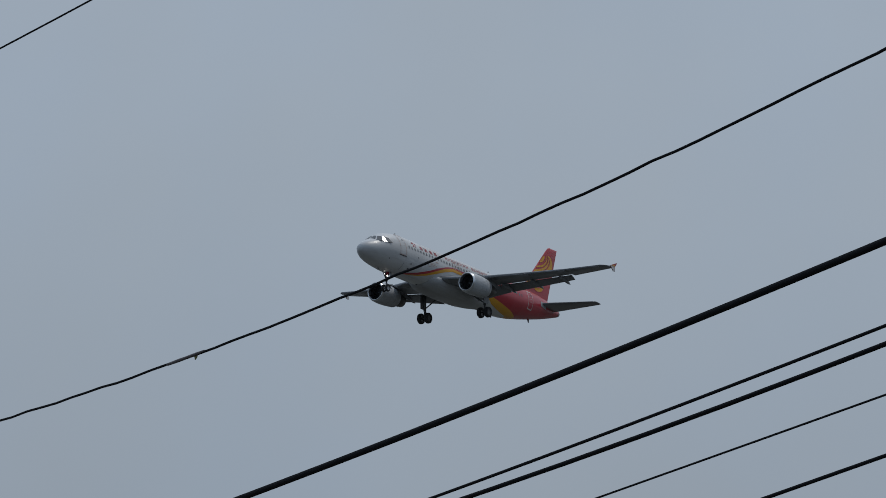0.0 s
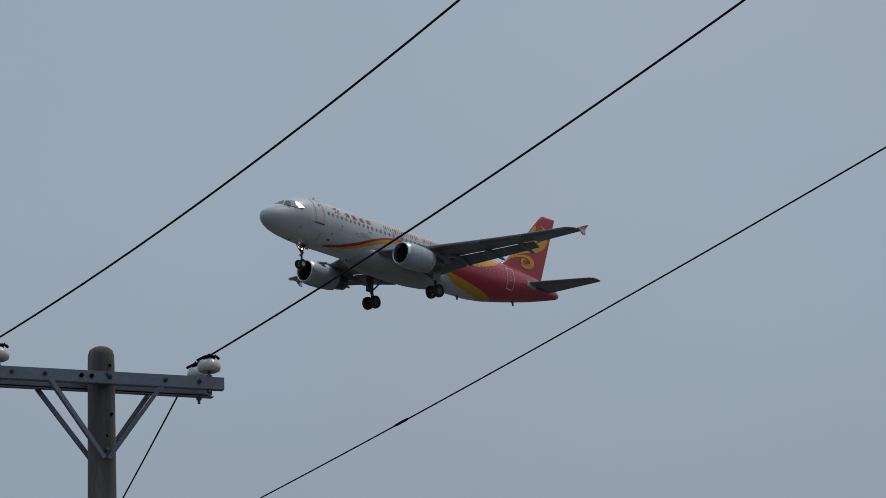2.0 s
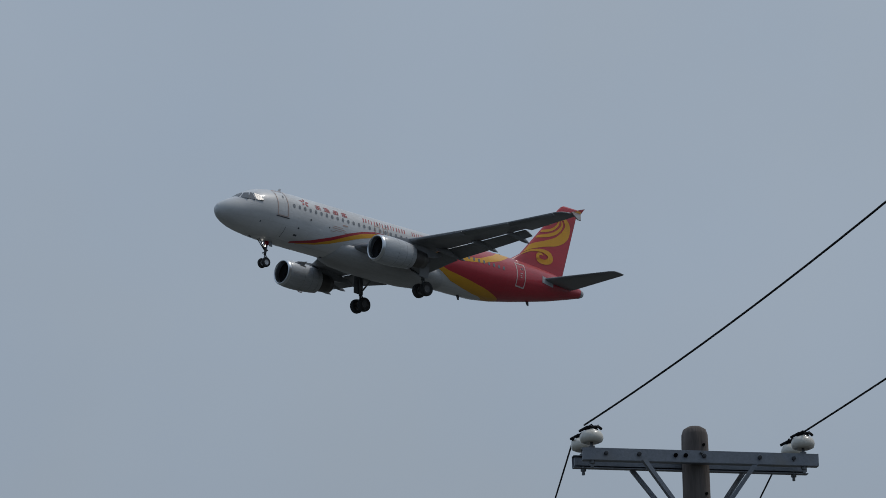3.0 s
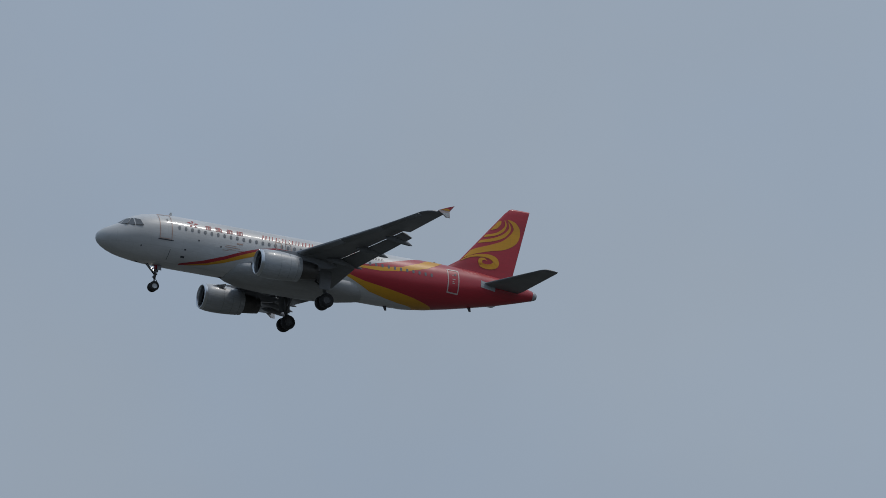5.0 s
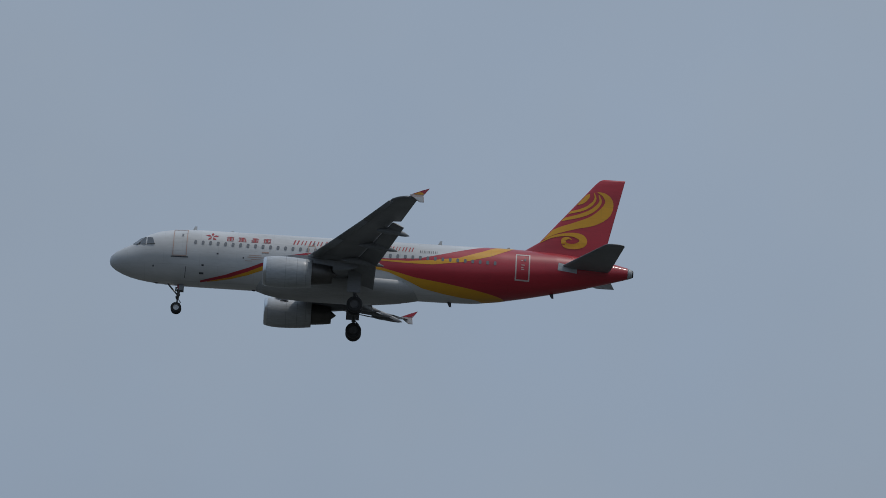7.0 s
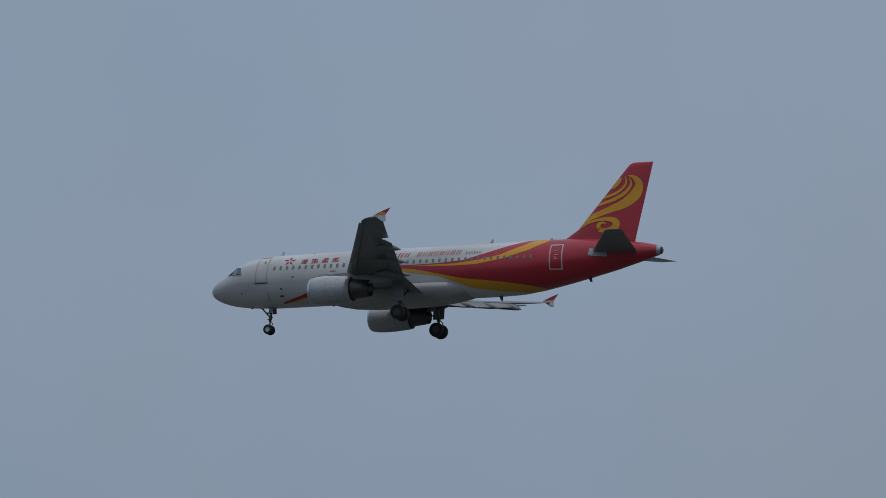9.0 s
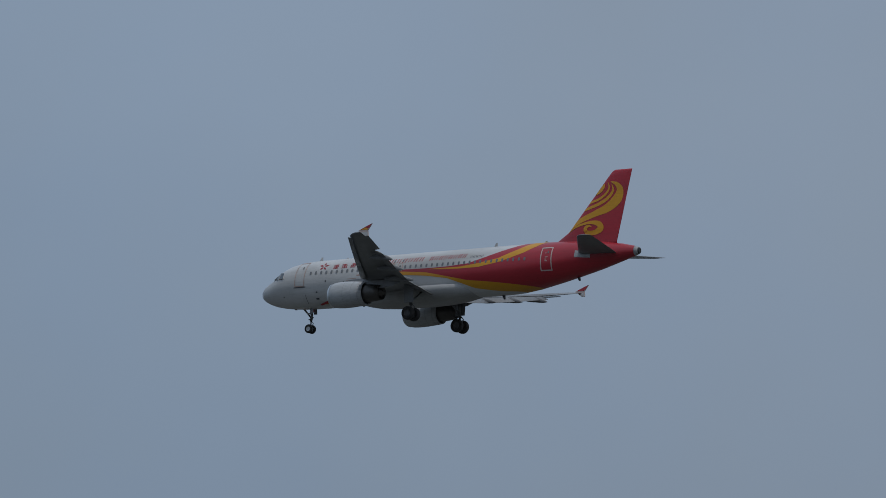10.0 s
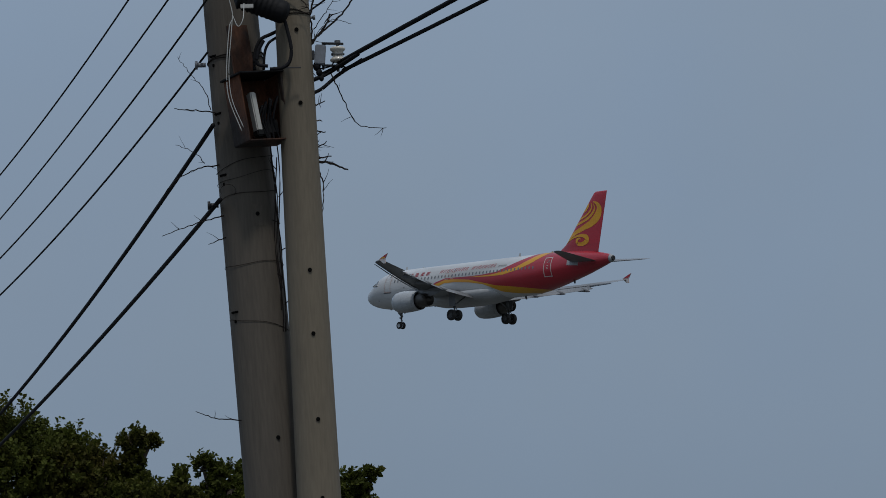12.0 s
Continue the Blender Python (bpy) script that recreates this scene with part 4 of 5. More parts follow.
# ---- the two concrete poles ----
VIEW = Vector((-0.745, 0.667, 0))
SIDE = Vector((0.667, 0.745, 0))


def leaning_pole(name, label, foot, top, r_foot, r_top, mat, dome):
    foot, top = Vector(foot), Vector(top)
    ln = (top - foot).length
    q = (top - foot).to_track_quat("Z", "Y").to_matrix().to_4x4()
    pole = thing(name, label, "utility pole", Matrix.Translation(foot) @ q, "concrete poles")
    bm = bmesh.new()
    prof = [(r_foot + (r_top - r_foot) * u, ln * u) for u in np.linspace(0, 1, 14)]
    if dome:
        prof = prof[:-1] + [(r_top, ln - 0.09), (r_top * 0.97, ln - 0.05), (r_top * 0.8, ln - 0.018), (r_top * 0.45, ln - 0.002), (0.001, ln)]
    turned(bm, prof, "Z", 32)
    part("shaft", bm, mat, pole, "", True)
    return pole, ln, Matrix.Translation(foot) @ q


def on_pole(frame_m, z, right, toward, ln):
    """World place at height z of a pole's axis, set off to the right and towards the eye."""
    ax = frame_m.to_3x3() @ Vector((0, 0, 1))
    return frame_m.translation + ax * (z / ax.z) + SIDE * right - VIEW * toward


front, front_len, FM = leaning_pole("concrete_pole", "pale leaning concrete pole with a domed top", (-19.248, 17.477, 0), (-19.380, 17.333, 7.52), 0.160, 0.094, CONCRETE_PALE, True)
back, back_len, BM = leaning_pole("concrete_pole", "stained grey leaning concrete pole with straps", (-19.457, 17.581, 0), (-19.842, 17.141, 9.2), 0.195, 0.138, CONCRETE, True)
for m, owner, hs, k in ((FM, front, (7.19, 6.78, 5.85, 5.50, 5.03, 4.60), 0.0), (BM, back, (6.20, 4.96), 0.10)):
    for i, z in enumerate(hs):
        ax = m.to_3x3() @ Vector((0, 0, 1))
        r = float(np.interp(z, (0, 7.5), (0.160, 0.094))) if owner is front else float(np.interp(z, (0, 9.2), (0.195, 0.138)))
        at = on_pole(m, z, 0.018 if owner is front else 0.045, 0, 0)
        bm = bmesh.new()
        depth = math.sqrt(max(r * r - (0.018 if owner is front else 0.045) ** 2, 0)) + 0.006
        p = at - VIEW * depth
        tube(bm, p, p + VIEW * 0.02, 0.0115, 0.0115, 10)
        hole = part("bolt_hole", bm, HOLE, None, "dark bolt hole")
        hole.parent = owner
        hole.matrix_parent_inverse = m.inverted()
# wire bands, slack and tilted
for m, owner, bands in ((BM, back, ((7.10, .02, .003), (7.085, .01, .003), (6.50, .045, .0015), (6.42, .035, .0013), (6.32, .022, .0016), (5.93, .012, .0014), (5.60, -.03, .0014))), (FM, front, ((7.28, .018, .003), (7.30, -.01, .003)))):
    for z, tilt, thick in bands:
        r = float(np.interp(z, (0, 7.5), (0.160, 0.094))) if owner is front else float(np.interp(z, (0, 9.2), (0.195, 0.138)))
        bm = bmesh.new()
        c = on_pole(m, z, 0, 0, 0)
        path_tube(bm, [c + SIDE * math.cos(a) * (r + 0.003) - VIEW * math.sin(a) * (r + 0.003) + Vector((0, 0, tilt * math.cos(a) + 0.006 * math.sin(3.1 * a + 40 * z))) for a in np.linspace(-0.4, math.pi + 0.4, 26)], thick, 6)
        st = part("wire_band", bm, TWIG, None, "thin dark wire band")
        st.parent = owner
        st.matrix_parent_inverse = m.inverted()
bm = bmesh.new()
c = on_pole(BM, 6.33, -0.105, 0.16, 0)
path_tube(bm, [c + SIDE * (0.042 * math.cos(a)) + Vector((0, 0, 0.036 * math.sin(a))) for a in np.linspace(-0.8, 3.6, 16)], 0.0015, 5)
st = part("wire_curl", bm, TWIG, None, "curled end of a wire band")
st.parent, st.matrix_parent_inverse = back, BM.inverted()
# shallow cast recess round a bolt hole
bm = bmesh.new()
for z0, z1, lift in ((6.135, 6.245, 0.0012), (6.243, 6.251, 0.004)):
    rings = []
    for z in (z0, z1):
        r, c = float(np.interp(z, (0, 9.2), (0.195, 0.138))) + lift, on_pole(BM, z, 0, 0, 0)
        rings.append([c + SIDE * r * math.cos(a) - VIEW * r * math.sin(a) for a in np.linspace(0.98, 1.52, 7)])
    loft(bm, rings, False)
patch = part("repair_patch", bm, CONCRETE, None, "smoother square patch", True)
patch.parent, patch.matrix_parent_inverse = back, BM.inverted()


def near(u, z, toward=0.0):
    """A place u metres to the right of the front pole's head, at height z, so far towards the eye."""
    return Vector((-19.38, 17.333, z)) + SIDE * u - VIEW * toward


# step sockets down the edge of the back pole
for z in (7.10, 6.775, 6.43, 5.665):
    r = float(np.interp(z, (0, 9.2), (0.195, 0.138)))
    for dz, size in ((0, (0.055, 0.012, 0.011)), (-0.052, (0.014, 0.012, 0.016))):
        bm = bmesh.new()
        block(bm, size, Matrix.Translation(on_pole(BM, z + dz, -0.80 * r, 0.60 * r, 0)) @ Matrix.Rotation(math.atan2(SIDE.y, SIDE.x) - 0.9, 4, "Z"), 0.002)
        sock = part("step_socket" if dz == 0 else "pin_hole", bm, HOLE, None, "dark step socket" if dz == 0 else "small dark hole")
        sock.parent = back
        sock.matrix_parent_inverse = BM.inverted()


# rusty meter box between the poles
def build_meter_box():
    c = on_pole(BM, 6.755, 0.085, 0.27, 0)
    m = Matrix((SIDE.to_4d(), VIEW.to_4d(), Vector((0, 0, 1, 0)), Vector((0, 0, 0, 1)))).transposed()
    m[0][3], m[1][3], m[2][3] = c.x, c.y, c.z
    for i in range(3):
        m[3][i] = 0
    m[3][3] = 1
    box = thing("meter_box", "open rusty steel meter box strapped to the pole", "meter box", m @ pose(0.014, 0, 0, 0, -8.0, 0) @ pose(0, 0, 0, 0, 0, 32))
    w, d, h = 0.27, 0.17, 0.37
    for name, size, at in (("side_plate", (0.006, d, h), (-w / 2, 0, 0)), ("side_plate", (0.006, d, h), (w / 2, 0, 0)), ("back_plate", (w, 0.006, h), (0, d / 2, 0)), ("floor_plate", (w, d, 0.008), (0, 0, -h / 2)), ("front_flange", (0.016, 0.030, h), (w / 2 - 0.012, -d / 2, 0)), ("roof_plate", (w + 0.015, d + 0.045, 0.010), (-0.012, -0.014, h / 2 + 0.003))):
        bm = bmesh.new()
        block(bm, size, pose(*at), 0.002)
        part(name, bm, BLACKBOX if "roof" in name else RUST, box)
    bm = bmesh.new()
    block(bm, (0.13, 0.02, 0.34), pose(0.015, d / 2 + 0.01, h / 2 + 0.15), 0.003)
    part("backing_board", bm, RUST, box, "rust-stained backing board")
    bm = bmesh.new()
    block(bm, (0.036, 0.05, 0.22), pose(-0.045, -0.03, -0.02, 0, -2, 0), 0.006)
    part("fuse_block", bm, PLASTIC, box, "grubby white fuse block")
    bm = bmesh.new()
    block(bm, (0.044, 0.055, 0.035), pose(-0.043, -0.035, -0.14), 0.006)
    block(bm, (0.085, 0.05, 0.09), pose(0.06, 0.0, -0.10), 0.01)
    part("switch", bm, BLACKBOX, box, "black switch block")
    bm = bmesh.new()
    for k in range(6):
        x = 0.0 + 0.018 * k
        path_tube(bm, smooth_line([(x, 0.02, -0.02), (x + 0.03 * math.sin(3 * k), -0.05, 0.01 + 0.01 * k), (x - 0.02, -0.03, -0.06), (x + 0.02 * math.cos(k), -0.02, -0.17)], 5), 0.006, 6)
    part("loose_wiring", bm, CABLE, box, "tangle of black wiring")


build_meter_box()

# black splice closure with its cables
bm = bmesh.new()
c = near(-0.155, 7.318, 0.17)
slope = SIDE - Vector((0, 0, 0.42))
ribs = [(-.150, .026), (-.125, .060)]
for k in range(9):
    ribs += [(-.118 + .026 * k, .072 - .001 * k), (-.108 + .026 * k, .072 - .001 * k), (-.106 + .026 * k, .064), (-.096 + .026 * k, .064)]
ribs += [(.125, .058), (.140, .030)]
path_tube(bm, [c + slope * u for u, r in ribs], [r for u, r in ribs], 18)
closure = tagged(part("splice_closure", bm, BLACKBOX, None, "", True), "black plastic cable splice closure hung between the poles", "splice closure")
bm = bmesh.new()
block(bm, (0.07, 0.02, 0.02), Matrix.Translation(c - SIDE * 0.085 - VIEW * 0.060 - Vector((0, 0, 0.02))) @ Matrix.Rotation(math.atan2(SIDE.y, SIDE.x), 4, "Z"))
part("label_plate", bm, PLASTIC, closure, "white plate")


def cable(name, ctrl, r, label, mat=None, category="cable", n=10, seg=7):
    bm = path_tube(bmesh.new(), smooth_line([tuple(p) for p in ctrl], n), r, seg)
    return tagged(part(name, bm, mat or CABLE, None, "", True), label, category)


cable("drop_cable", [c + SIDE * .10 - Vector((0, 0, .03)), c + SIDE * .13 - Vector((0, 0, .14)), c + SIDE * .150 - Vector((0, 0, .25)), c + SIDE * .137 - Vector((0, 0, .325)), c + SIDE * .093 - Vector((0, 0, .357)), c + SIDE * .03 - Vector((0, 0, .36))], 0.010, "black cable looping down from the splice closure")
cable("steel_rod", [c + SIDE * .05 - Vector((0, 0, .353)), c + SIDE * .12 - Vector((0, 0, .355)), c + SIDE * .20 - Vector((0, 0, .357))], 0.0045, "thin dark steel rod across the pole", DARK, "rod")
cable("drop_cable", [c + SIDE * .0 - Vector((0, 0, .20)), c - SIDE * .03 - Vector((0, 0, .26)), c - SIDE * .035 - Vector((0, 0, .33)), c + SIDE * .02 - Vector((0, 0, .345))], 0.010, "short black cable beside the meter box")
cable("support_strut", [c - SIDE * .12 + Vector((0, 0, .06)), c - SIDE * .07 + Vector((0, 0, .22)), c - SIDE * .03 + Vector((0, 0, .38))], 0.028, "dark bracket strut above the splice closure", BLACKBOX, "strut")
cable("feeder_cable", [c - SIDE * 1.2 + Vector((0, 0, .34)), c - SIDE * .5 + Vector((0, 0, .17)), c - SIDE * .14 + Vector((0, 0, .05))], 0.013, "black feeder cable to the splice closure")
cable("white_wire", [near(-.350, 7.75, .36), near(-.343, 7.39, .36), near(-.318, 7.22, .36), near(-.338, 7.15, .36), near(-.358, 6.92, .36), near(-.349, 6.76, .36), near(-.285, 6.58, .36)], 0.0027, "thin loose white wire down the pole", PLASTIC, "wire")
cable("white_wire", [near(-.318, 7.22, .36), near(-.29, 7.16, .36), near(-.262, 7.20, .36), near(-.255, 7.30, .30)], 0.0026, "thin loose white wire beside the pole", PLASTIC, "wire")
cable("white_wire", [near(-.318, 7.22, .36), near(-.330, 7.10, .36), near(-.346, 6.92, .36), near(-.334, 6.76, .36), near(-.275, 6.60, .36)], 0.0025, "second thin white wire over the meter box", PLASTIC, "wire")


# rack of spool insulators on the front pole, with one higher up
def spool(bm, at):
    turned(bm, ((0.0, 0.040), (0.036, 0.040), (0.043, 0.034), (0.041, 0.024), (0.030, 0.015), (0.028, 0.0), (0.030, -0.015), (0.041, -0.024), (0.044, -0.034), (0.036, -0.041), (0.0, -0.041)), "Z", 22, at)


def build_rack(at, name_label, plate=True):
    m = Matrix.Translation(at) @ Matrix.Rotation(math.atan2(SIDE.y, SIDE.x), 4, "Z")
    rack = thing("insulator_rack", name_label, "insulator", m, "insulator racks")
    bm = bmesh.new()
    if plate:
        block(bm, (0.060, 0.05, 0.11), pose(-0.105, 0, 0.0, 0, 5, 0), 0.006)
        part("wall_plate", bm, GALV, rack, "grey steel plate")
        bm = bmesh.new()
        block(bm, (0.030, 0.03, 0.05), pose(-0.150, 0, 0.0), 0.003)
    block(bm, (0.014, 0.04, 0.15), pose(-0.085, 0.03, 0.0, 0, 4, 0), 0.003)
    block(bm, (0.12, 0.035, 0.008), pose(-0.035, 0, 0.062, 0, 3, 0), 0.002)
    block(bm, (0.12, 0.035, 0.008), pose(-0.035, 0, -0.062, 0, 3, 0), 0.002)
    part("bracket", bm, DARK, rack, "dark steel bracket")
    bm = bmesh.new()
    spool(bm, (-0.008, 0, 0))
    part("spool_insulator", bm, PORCELAIN, rack, "white porcelain spool insulator", True)
    bm = bmesh.new()
    tube(bm, (-0.008, 0, -0.095), (-0.008, 0, 0.08), 0.008)
    tube(bm, (-0.008, 0, 0.064), (-0.008, 0, 0.078), 0.017)
    path_tube(bm, [(-0.008 + 0.034 * math.cos(k), 0.034 * math.sin(k), 0.004 * math.sin(2.3 * k)) for k in np.linspace(0, 9, 24)], 0.004, 5)
    part("spool_bolt", bm, STEEL, rack)


R_LOW = Vector((-19.207, 17.524, 7.085))
build_rack(R_LOW - Vector((0, 0, 0.022)), "steel rack with a white spool insulator on the pole")
build_rack(near(0.235, 7.673), "raised steel rack with a white spool insulator", False)
bm = bmesh.new()
m = Matrix.Translation(near(-0.06, 7.86, 0.02)) @ Matrix.Rotation(math.atan2(SIDE.y, SIDE.x), 4, "Z")
block(bm, (0.30, 0.22, 0.26), m, 0.05)
upper = tagged(part("junction_box", bm, JUNCTION, None, "", True), "dark weathered junction box above the pole heads", "junction box")
bm = bmesh.new()
block(bm, (0.035, 0.05, 0.24), Matrix.Translation(near(0.105, 7.74)) @ Matrix.Rotation(math.atan2(SIDE.y, SIDE.x), 4, "Z"), 0.004)
block(bm, (0.09, 0.06, 0.09), Matrix.Translation(near(0.075, 7.77)) @ Matrix.Rotation(math.atan2(SIDE.y, SIDE.x), 4, "Z"), 0.006)
part("side_bracket", bm, STEEL, upper, "rusted side bracket")
cable("tie_cable", [near(.15, 7.835), near(.294, 7.76), near(.409, 7.712)], 0.0062, "black cable to a knot below the upper rack")
cable("tie_cable", [near(.387, 7.86), near(.415, 7.748), near(.409, 7.712)], 0.0062, "short black cable to a knot")
cable("tie_cable", [near(.409, 7.725), near(.409, 7.712), near(.381, 7.626), near(.294, 7.482), near(.202, 7.386), near(.09, 7.305)], 0.0055, "slack black cable down to the pole head")
bm = bmesh.new()
bmesh.ops.create_icosphere(bm, subdivisions=2, radius=0.017, matrix=Matrix.Translation(near(.409, 7.712)) @ Matrix.Diagonal((1, 1, 1.4, 1)))
tagged(part("cable_knot", bm, CABLE, None, "", True), "taped black knot where the cables meet", "cable knot")
cable("tie_cable", [near(.03, 7.74), near(-.078, 7.607, -.1), near(-.195, 7.446, -.1)], 0.007, "black cable crossing behind the pole head")
cable("tie_cable", [near(-.156, 7.74), near(-.109, 7.623, -.1), near(-.062, 7.50, -.1)], 0.006, "thin black cable crossing behind the pole head")
cable("cable_loop", [near(-.21, 7.0, -.05), near(-.206, 7.088, -.05), near(-.175, 7.167, -.05), near(-.114, 7.206, -.08), near(-.03, 7.25, -.12)], 0.010, "black cable loop between the poles")
cable("cable_loop", [near(-.16, 7.0, -.05), near(-.153, 7.088, -.05), near(-.132, 7.145, -.05), near(-.095, 7.18, -.08), near(-.03, 7.22, -.12)], 0.008, "smaller black cable loop between the poles")
bm = bmesh.new()
tube(bm, near(.085, 7.275), near(.125, 7.275), 0.007)
tube(bm, near(.118, 7.275), near(.132, 7.275), 0.013)
tagged(part("bolt_end", bm, STEEL, None, "", True), "dark bolt end standing out of the pole", "bolt")

bm = bmesh.new()
for k in range(3):
    bmesh.ops.create_icosphere(bm, subdivisions=2, radius=0.022 - .004 * k, matrix=Matrix.Translation(R_LOW - SIDE * (.125 - .012 * k) + Vector((0, 0, -.085 - .034 * k))) @ Matrix.Diagonal((1, 1, 1.3, 1)))
tagged(part("cable_clamp", bm, CABLE, None, "", True), "dark taped cable clamp on the pole", "cable clamp")
for k in range(3):
    cable("tie_wire", [R_LOW + SIDE * (-.008 + .02 * k) - Vector((0, 0, .03 + .03 * k)), R_LOW - SIDE * (.05 - .01 * k) - Vector((0, 0, .085 + .01 * k)), R_LOW - SIDE * .115 - Vector((0, 0, .10 + .03 * k))], 0.004, "thin black tie wire at the insulator rack")
# cables leaving the poles
E_WAY = Vector((0.951, -0.309, 0))
for dz, dx, r, rise in ((-0.07, 0.0, 0.0135, (.0033, .0299, -.0036, .00035)), (-0.103, 0.014, 0.0115, (-.008, .001, .0024))):
    p = R_LOW + Vector((dx, dx, dz))
    wire("service_cable", p, -18.0, r, "thick black insulated cable from the pole", "cables from the concrete poles", rise, 0, 26)
    cable("cable_tail", [p + E_WAY * 0.25 + Vector((0, 0, 0.0)), p - SIDE * .03 - Vector((0, 0, .035)), p - SIDE * .12 - Vector((0, 0, .02 - dz * .85)), p - SIDE * .2 - Vector((0, 0, .04 - dz))], r * 0.9, "black cable end running behind the pole")
for x, y, z, r, way, rise in ((-19.95, 16.67, 7.40, 0.005, 149.7, (.026, -.0228, .0039)), (-19.82, 16.83, 7.40, 0.005, 149.5, (.0054, -.0169, .0027)), (-19.71, 16.96, 7.34, 0.0055, 149.6, (.0027, -.0277, .00337)), (-19.69, 16.98, 7.07, 0.0060, 149.8, (.0199, -.0285, .00332)), (-19.68, 17.0, 6.67, 0.0125, 147.7, (.0136, -.0219, .00182)), (-19.66, 17.02, 6.26, 0.0125, 148.6, (.0088, -.0138, .00132))):
    wire("service_cable", (x, y, z), way, r, "thick black cable to the next pole" if r > 0.01 else "thin black wire to the next pole", "cables from the concrete poles", rise, -1.2 if z > 7.3 else -0.02, 30)
# hooks at the back pole
for z in (7.06, 6.27):
    bm = bmesh.new()
    p = on_pole(BM, z, -0.165, 0.05, 0)
    tube(bm, p, p - SIDE * 0.06, 0.013)
    tube(bm, p - SIDE * 0.045, p - SIDE * 0.06, 0.024)
    tagged(part("eye_bolt", bm, GALV if z > 7 else DARK, None, "", True), "steel eye bolt in the concrete pole", "bolt")


# ---- dead climber on the poles ----
def twig_into(bm, p, d, ln, r, rnd, depth=0):
    pts, q, w = [p], p.copy(), d.normalized()
    steps = 6
    for i in range(steps):
        w = (w + Vector((rnd.uniform(-.3, .3), rnd.uniform(-.3, .3), rnd.uniform(-.25, .25))) * 0.8).normalized()
        q = q + w * ln / steps
        pts.append(q.copy())
        if depth < 2 and rnd.random() < 0.35:
            twig_into(bm, q, w + SIDE * rnd.uniform(-1, 1) + Vector((0, 0, rnd.uniform(-.8, .8))), ln * rnd.uniform(.2, .5), r * .6, rnd, depth + 1)
    path_tube(bm, pts, [r * (1 - .7 * i / steps) for i in range(steps + 1)], 5)


def vine_into(bm, ctrl, r, rnd, spurs=5):
    pts = [Vector(p) for p in smooth_line([tuple(p) for p in ctrl], 7)]
    pts = [p + SIDE * rnd.uniform(-.004, .004) + Vector((0, 0, rnd.uniform(-.004, .004))) for p in pts]
    path_tube(bm, pts, [r * (1 - .55 * i / len(pts)) for i in range(len(pts))], 5)
    for k in range(spurs):
        i = rnd.randrange(1, len(pts) - 1)
        twig_into(bm, pts[i], SIDE * rnd.uniform(-1, 1) + Vector((0, 0, rnd.uniform(-.6, .8))), rnd.uniform(.025, .09), r * .5, rnd, 2)


rnd = random.Random(11)
bm = bmesh.new()
for ctrl, r, spurs in (
        (((.103, 7.29), (.139, 7.417), (.201, 7.513), (.257, 7.609)), .0060, 8),
        (((.10, 7.13), (.171, 7.195), (.279, 7.291), (.341, 7.386), (.387, 7.498), (.434, 7.61), (.496, 7.738), (.54, 7.90)), .0060, 12),
        (((.09, 7.10), (.134, 7.163), (.186, 7.227), (.217, 7.297)), .0085, 6),
        (((.12, 7.21), (.202, 7.322), (.263, 7.418)), .0028, 3),
        (((.15, 7.20), (.23, 7.26), (.33, 7.235)), .0026, 2),
        (((.003, 7.50), (.015, 7.592), (.067, 7.70)), .0040, 4),
        (((.09, 7.34), (.11, 7.22), (.10, 7.05), (.105, 6.95)), .0060, 5),
        (((.209, 6.96), (.265, 6.831), (.349, 6.673), (.506, 6.642)), .0040, 6),
        (((.09, 6.765), (.172, 6.805)), .0050, 4), (((.09, 6.698), (.157, 6.695)), .0050, 1), (((.09, 6.64), (.173, 6.632)), .0055, 1),
        (((.09, 6.53), (.176, 6.578)), .0050, 4), (((.10, 6.478), (.195, 6.497)), .0060, 1), (((.10, 6.475), (.204, 6.453), (.29, 6.415)), .0085, 3),
        (((.115, 6.459), (.149, 6.327), (.137, 6.155)), .0050, 3), (((.10, 6.70), (.118, 6.60), (.110, 6.50)), .0080, 3)):
    vine_into(bm, [near(u, z, 0.0) for u, z in ctrl], r, rnd, spurs)
for ctrl in (((-.115, 7.473), (.015, 7.458), (.146, 7.417)), ((-.102, 7.438), (.031, 7.375), (.103, 7.29))):
    vine_into(bm, [near(u, z, 0.125) for u, z in ctrl], .0045, rnd, 4)
for ctrl, r in ((((-.43, 6.787), (-.557, 6.806), (-.665, 6.815)), .0042), (((-.458, 6.80), (-.493, 6.915), (-.568, 7.012), (-.637, 7.109)), .0028), (((-.42, 6.494), (-.535, 6.474), (-.66, 6.414), (-.73, 6.328)), .0042), (((-.50, 6.50), (-.548, 6.563), (-.655, 6.612)), .0028),
                (((-.40, 6.213), (-.573, 6.161), (-.744, 6.105)), .0040), (((-.30, 5.07), (-.462, 5.083), (-.584, 5.127)), .0040), (((-.39, 6.088), (-.49, 6.049)), .0038)):
    vine_into(bm, [near(u, z, -0.15) for u, z in ctrl], r, rnd, 2)
for k in range(4):
    top = on_pole(FM, 6.62 - .1 * (k % 2), -0.125 - .012 * k, -0.12, 0)
    low = on_pole(FM, 5.55 + .12 * (k % 3), -0.135 - .004 * k, -0.12, 0)
    path_tube(bm, [top.lerp(low, u) + SIDE * 0.010 * math.sin(9 * u + 2.1 * k) for u in np.linspace(0, 1, 14)], 0.0034, 5)
for k in range(6):
    twig_into(bm, on_pole(FM, 6.45 - .15 * k, -0.13, -0.12, 0), SIDE * (1 if k % 2 else -1) + Vector((0, 0, .8)), .08, 0.0035, rnd, 2)
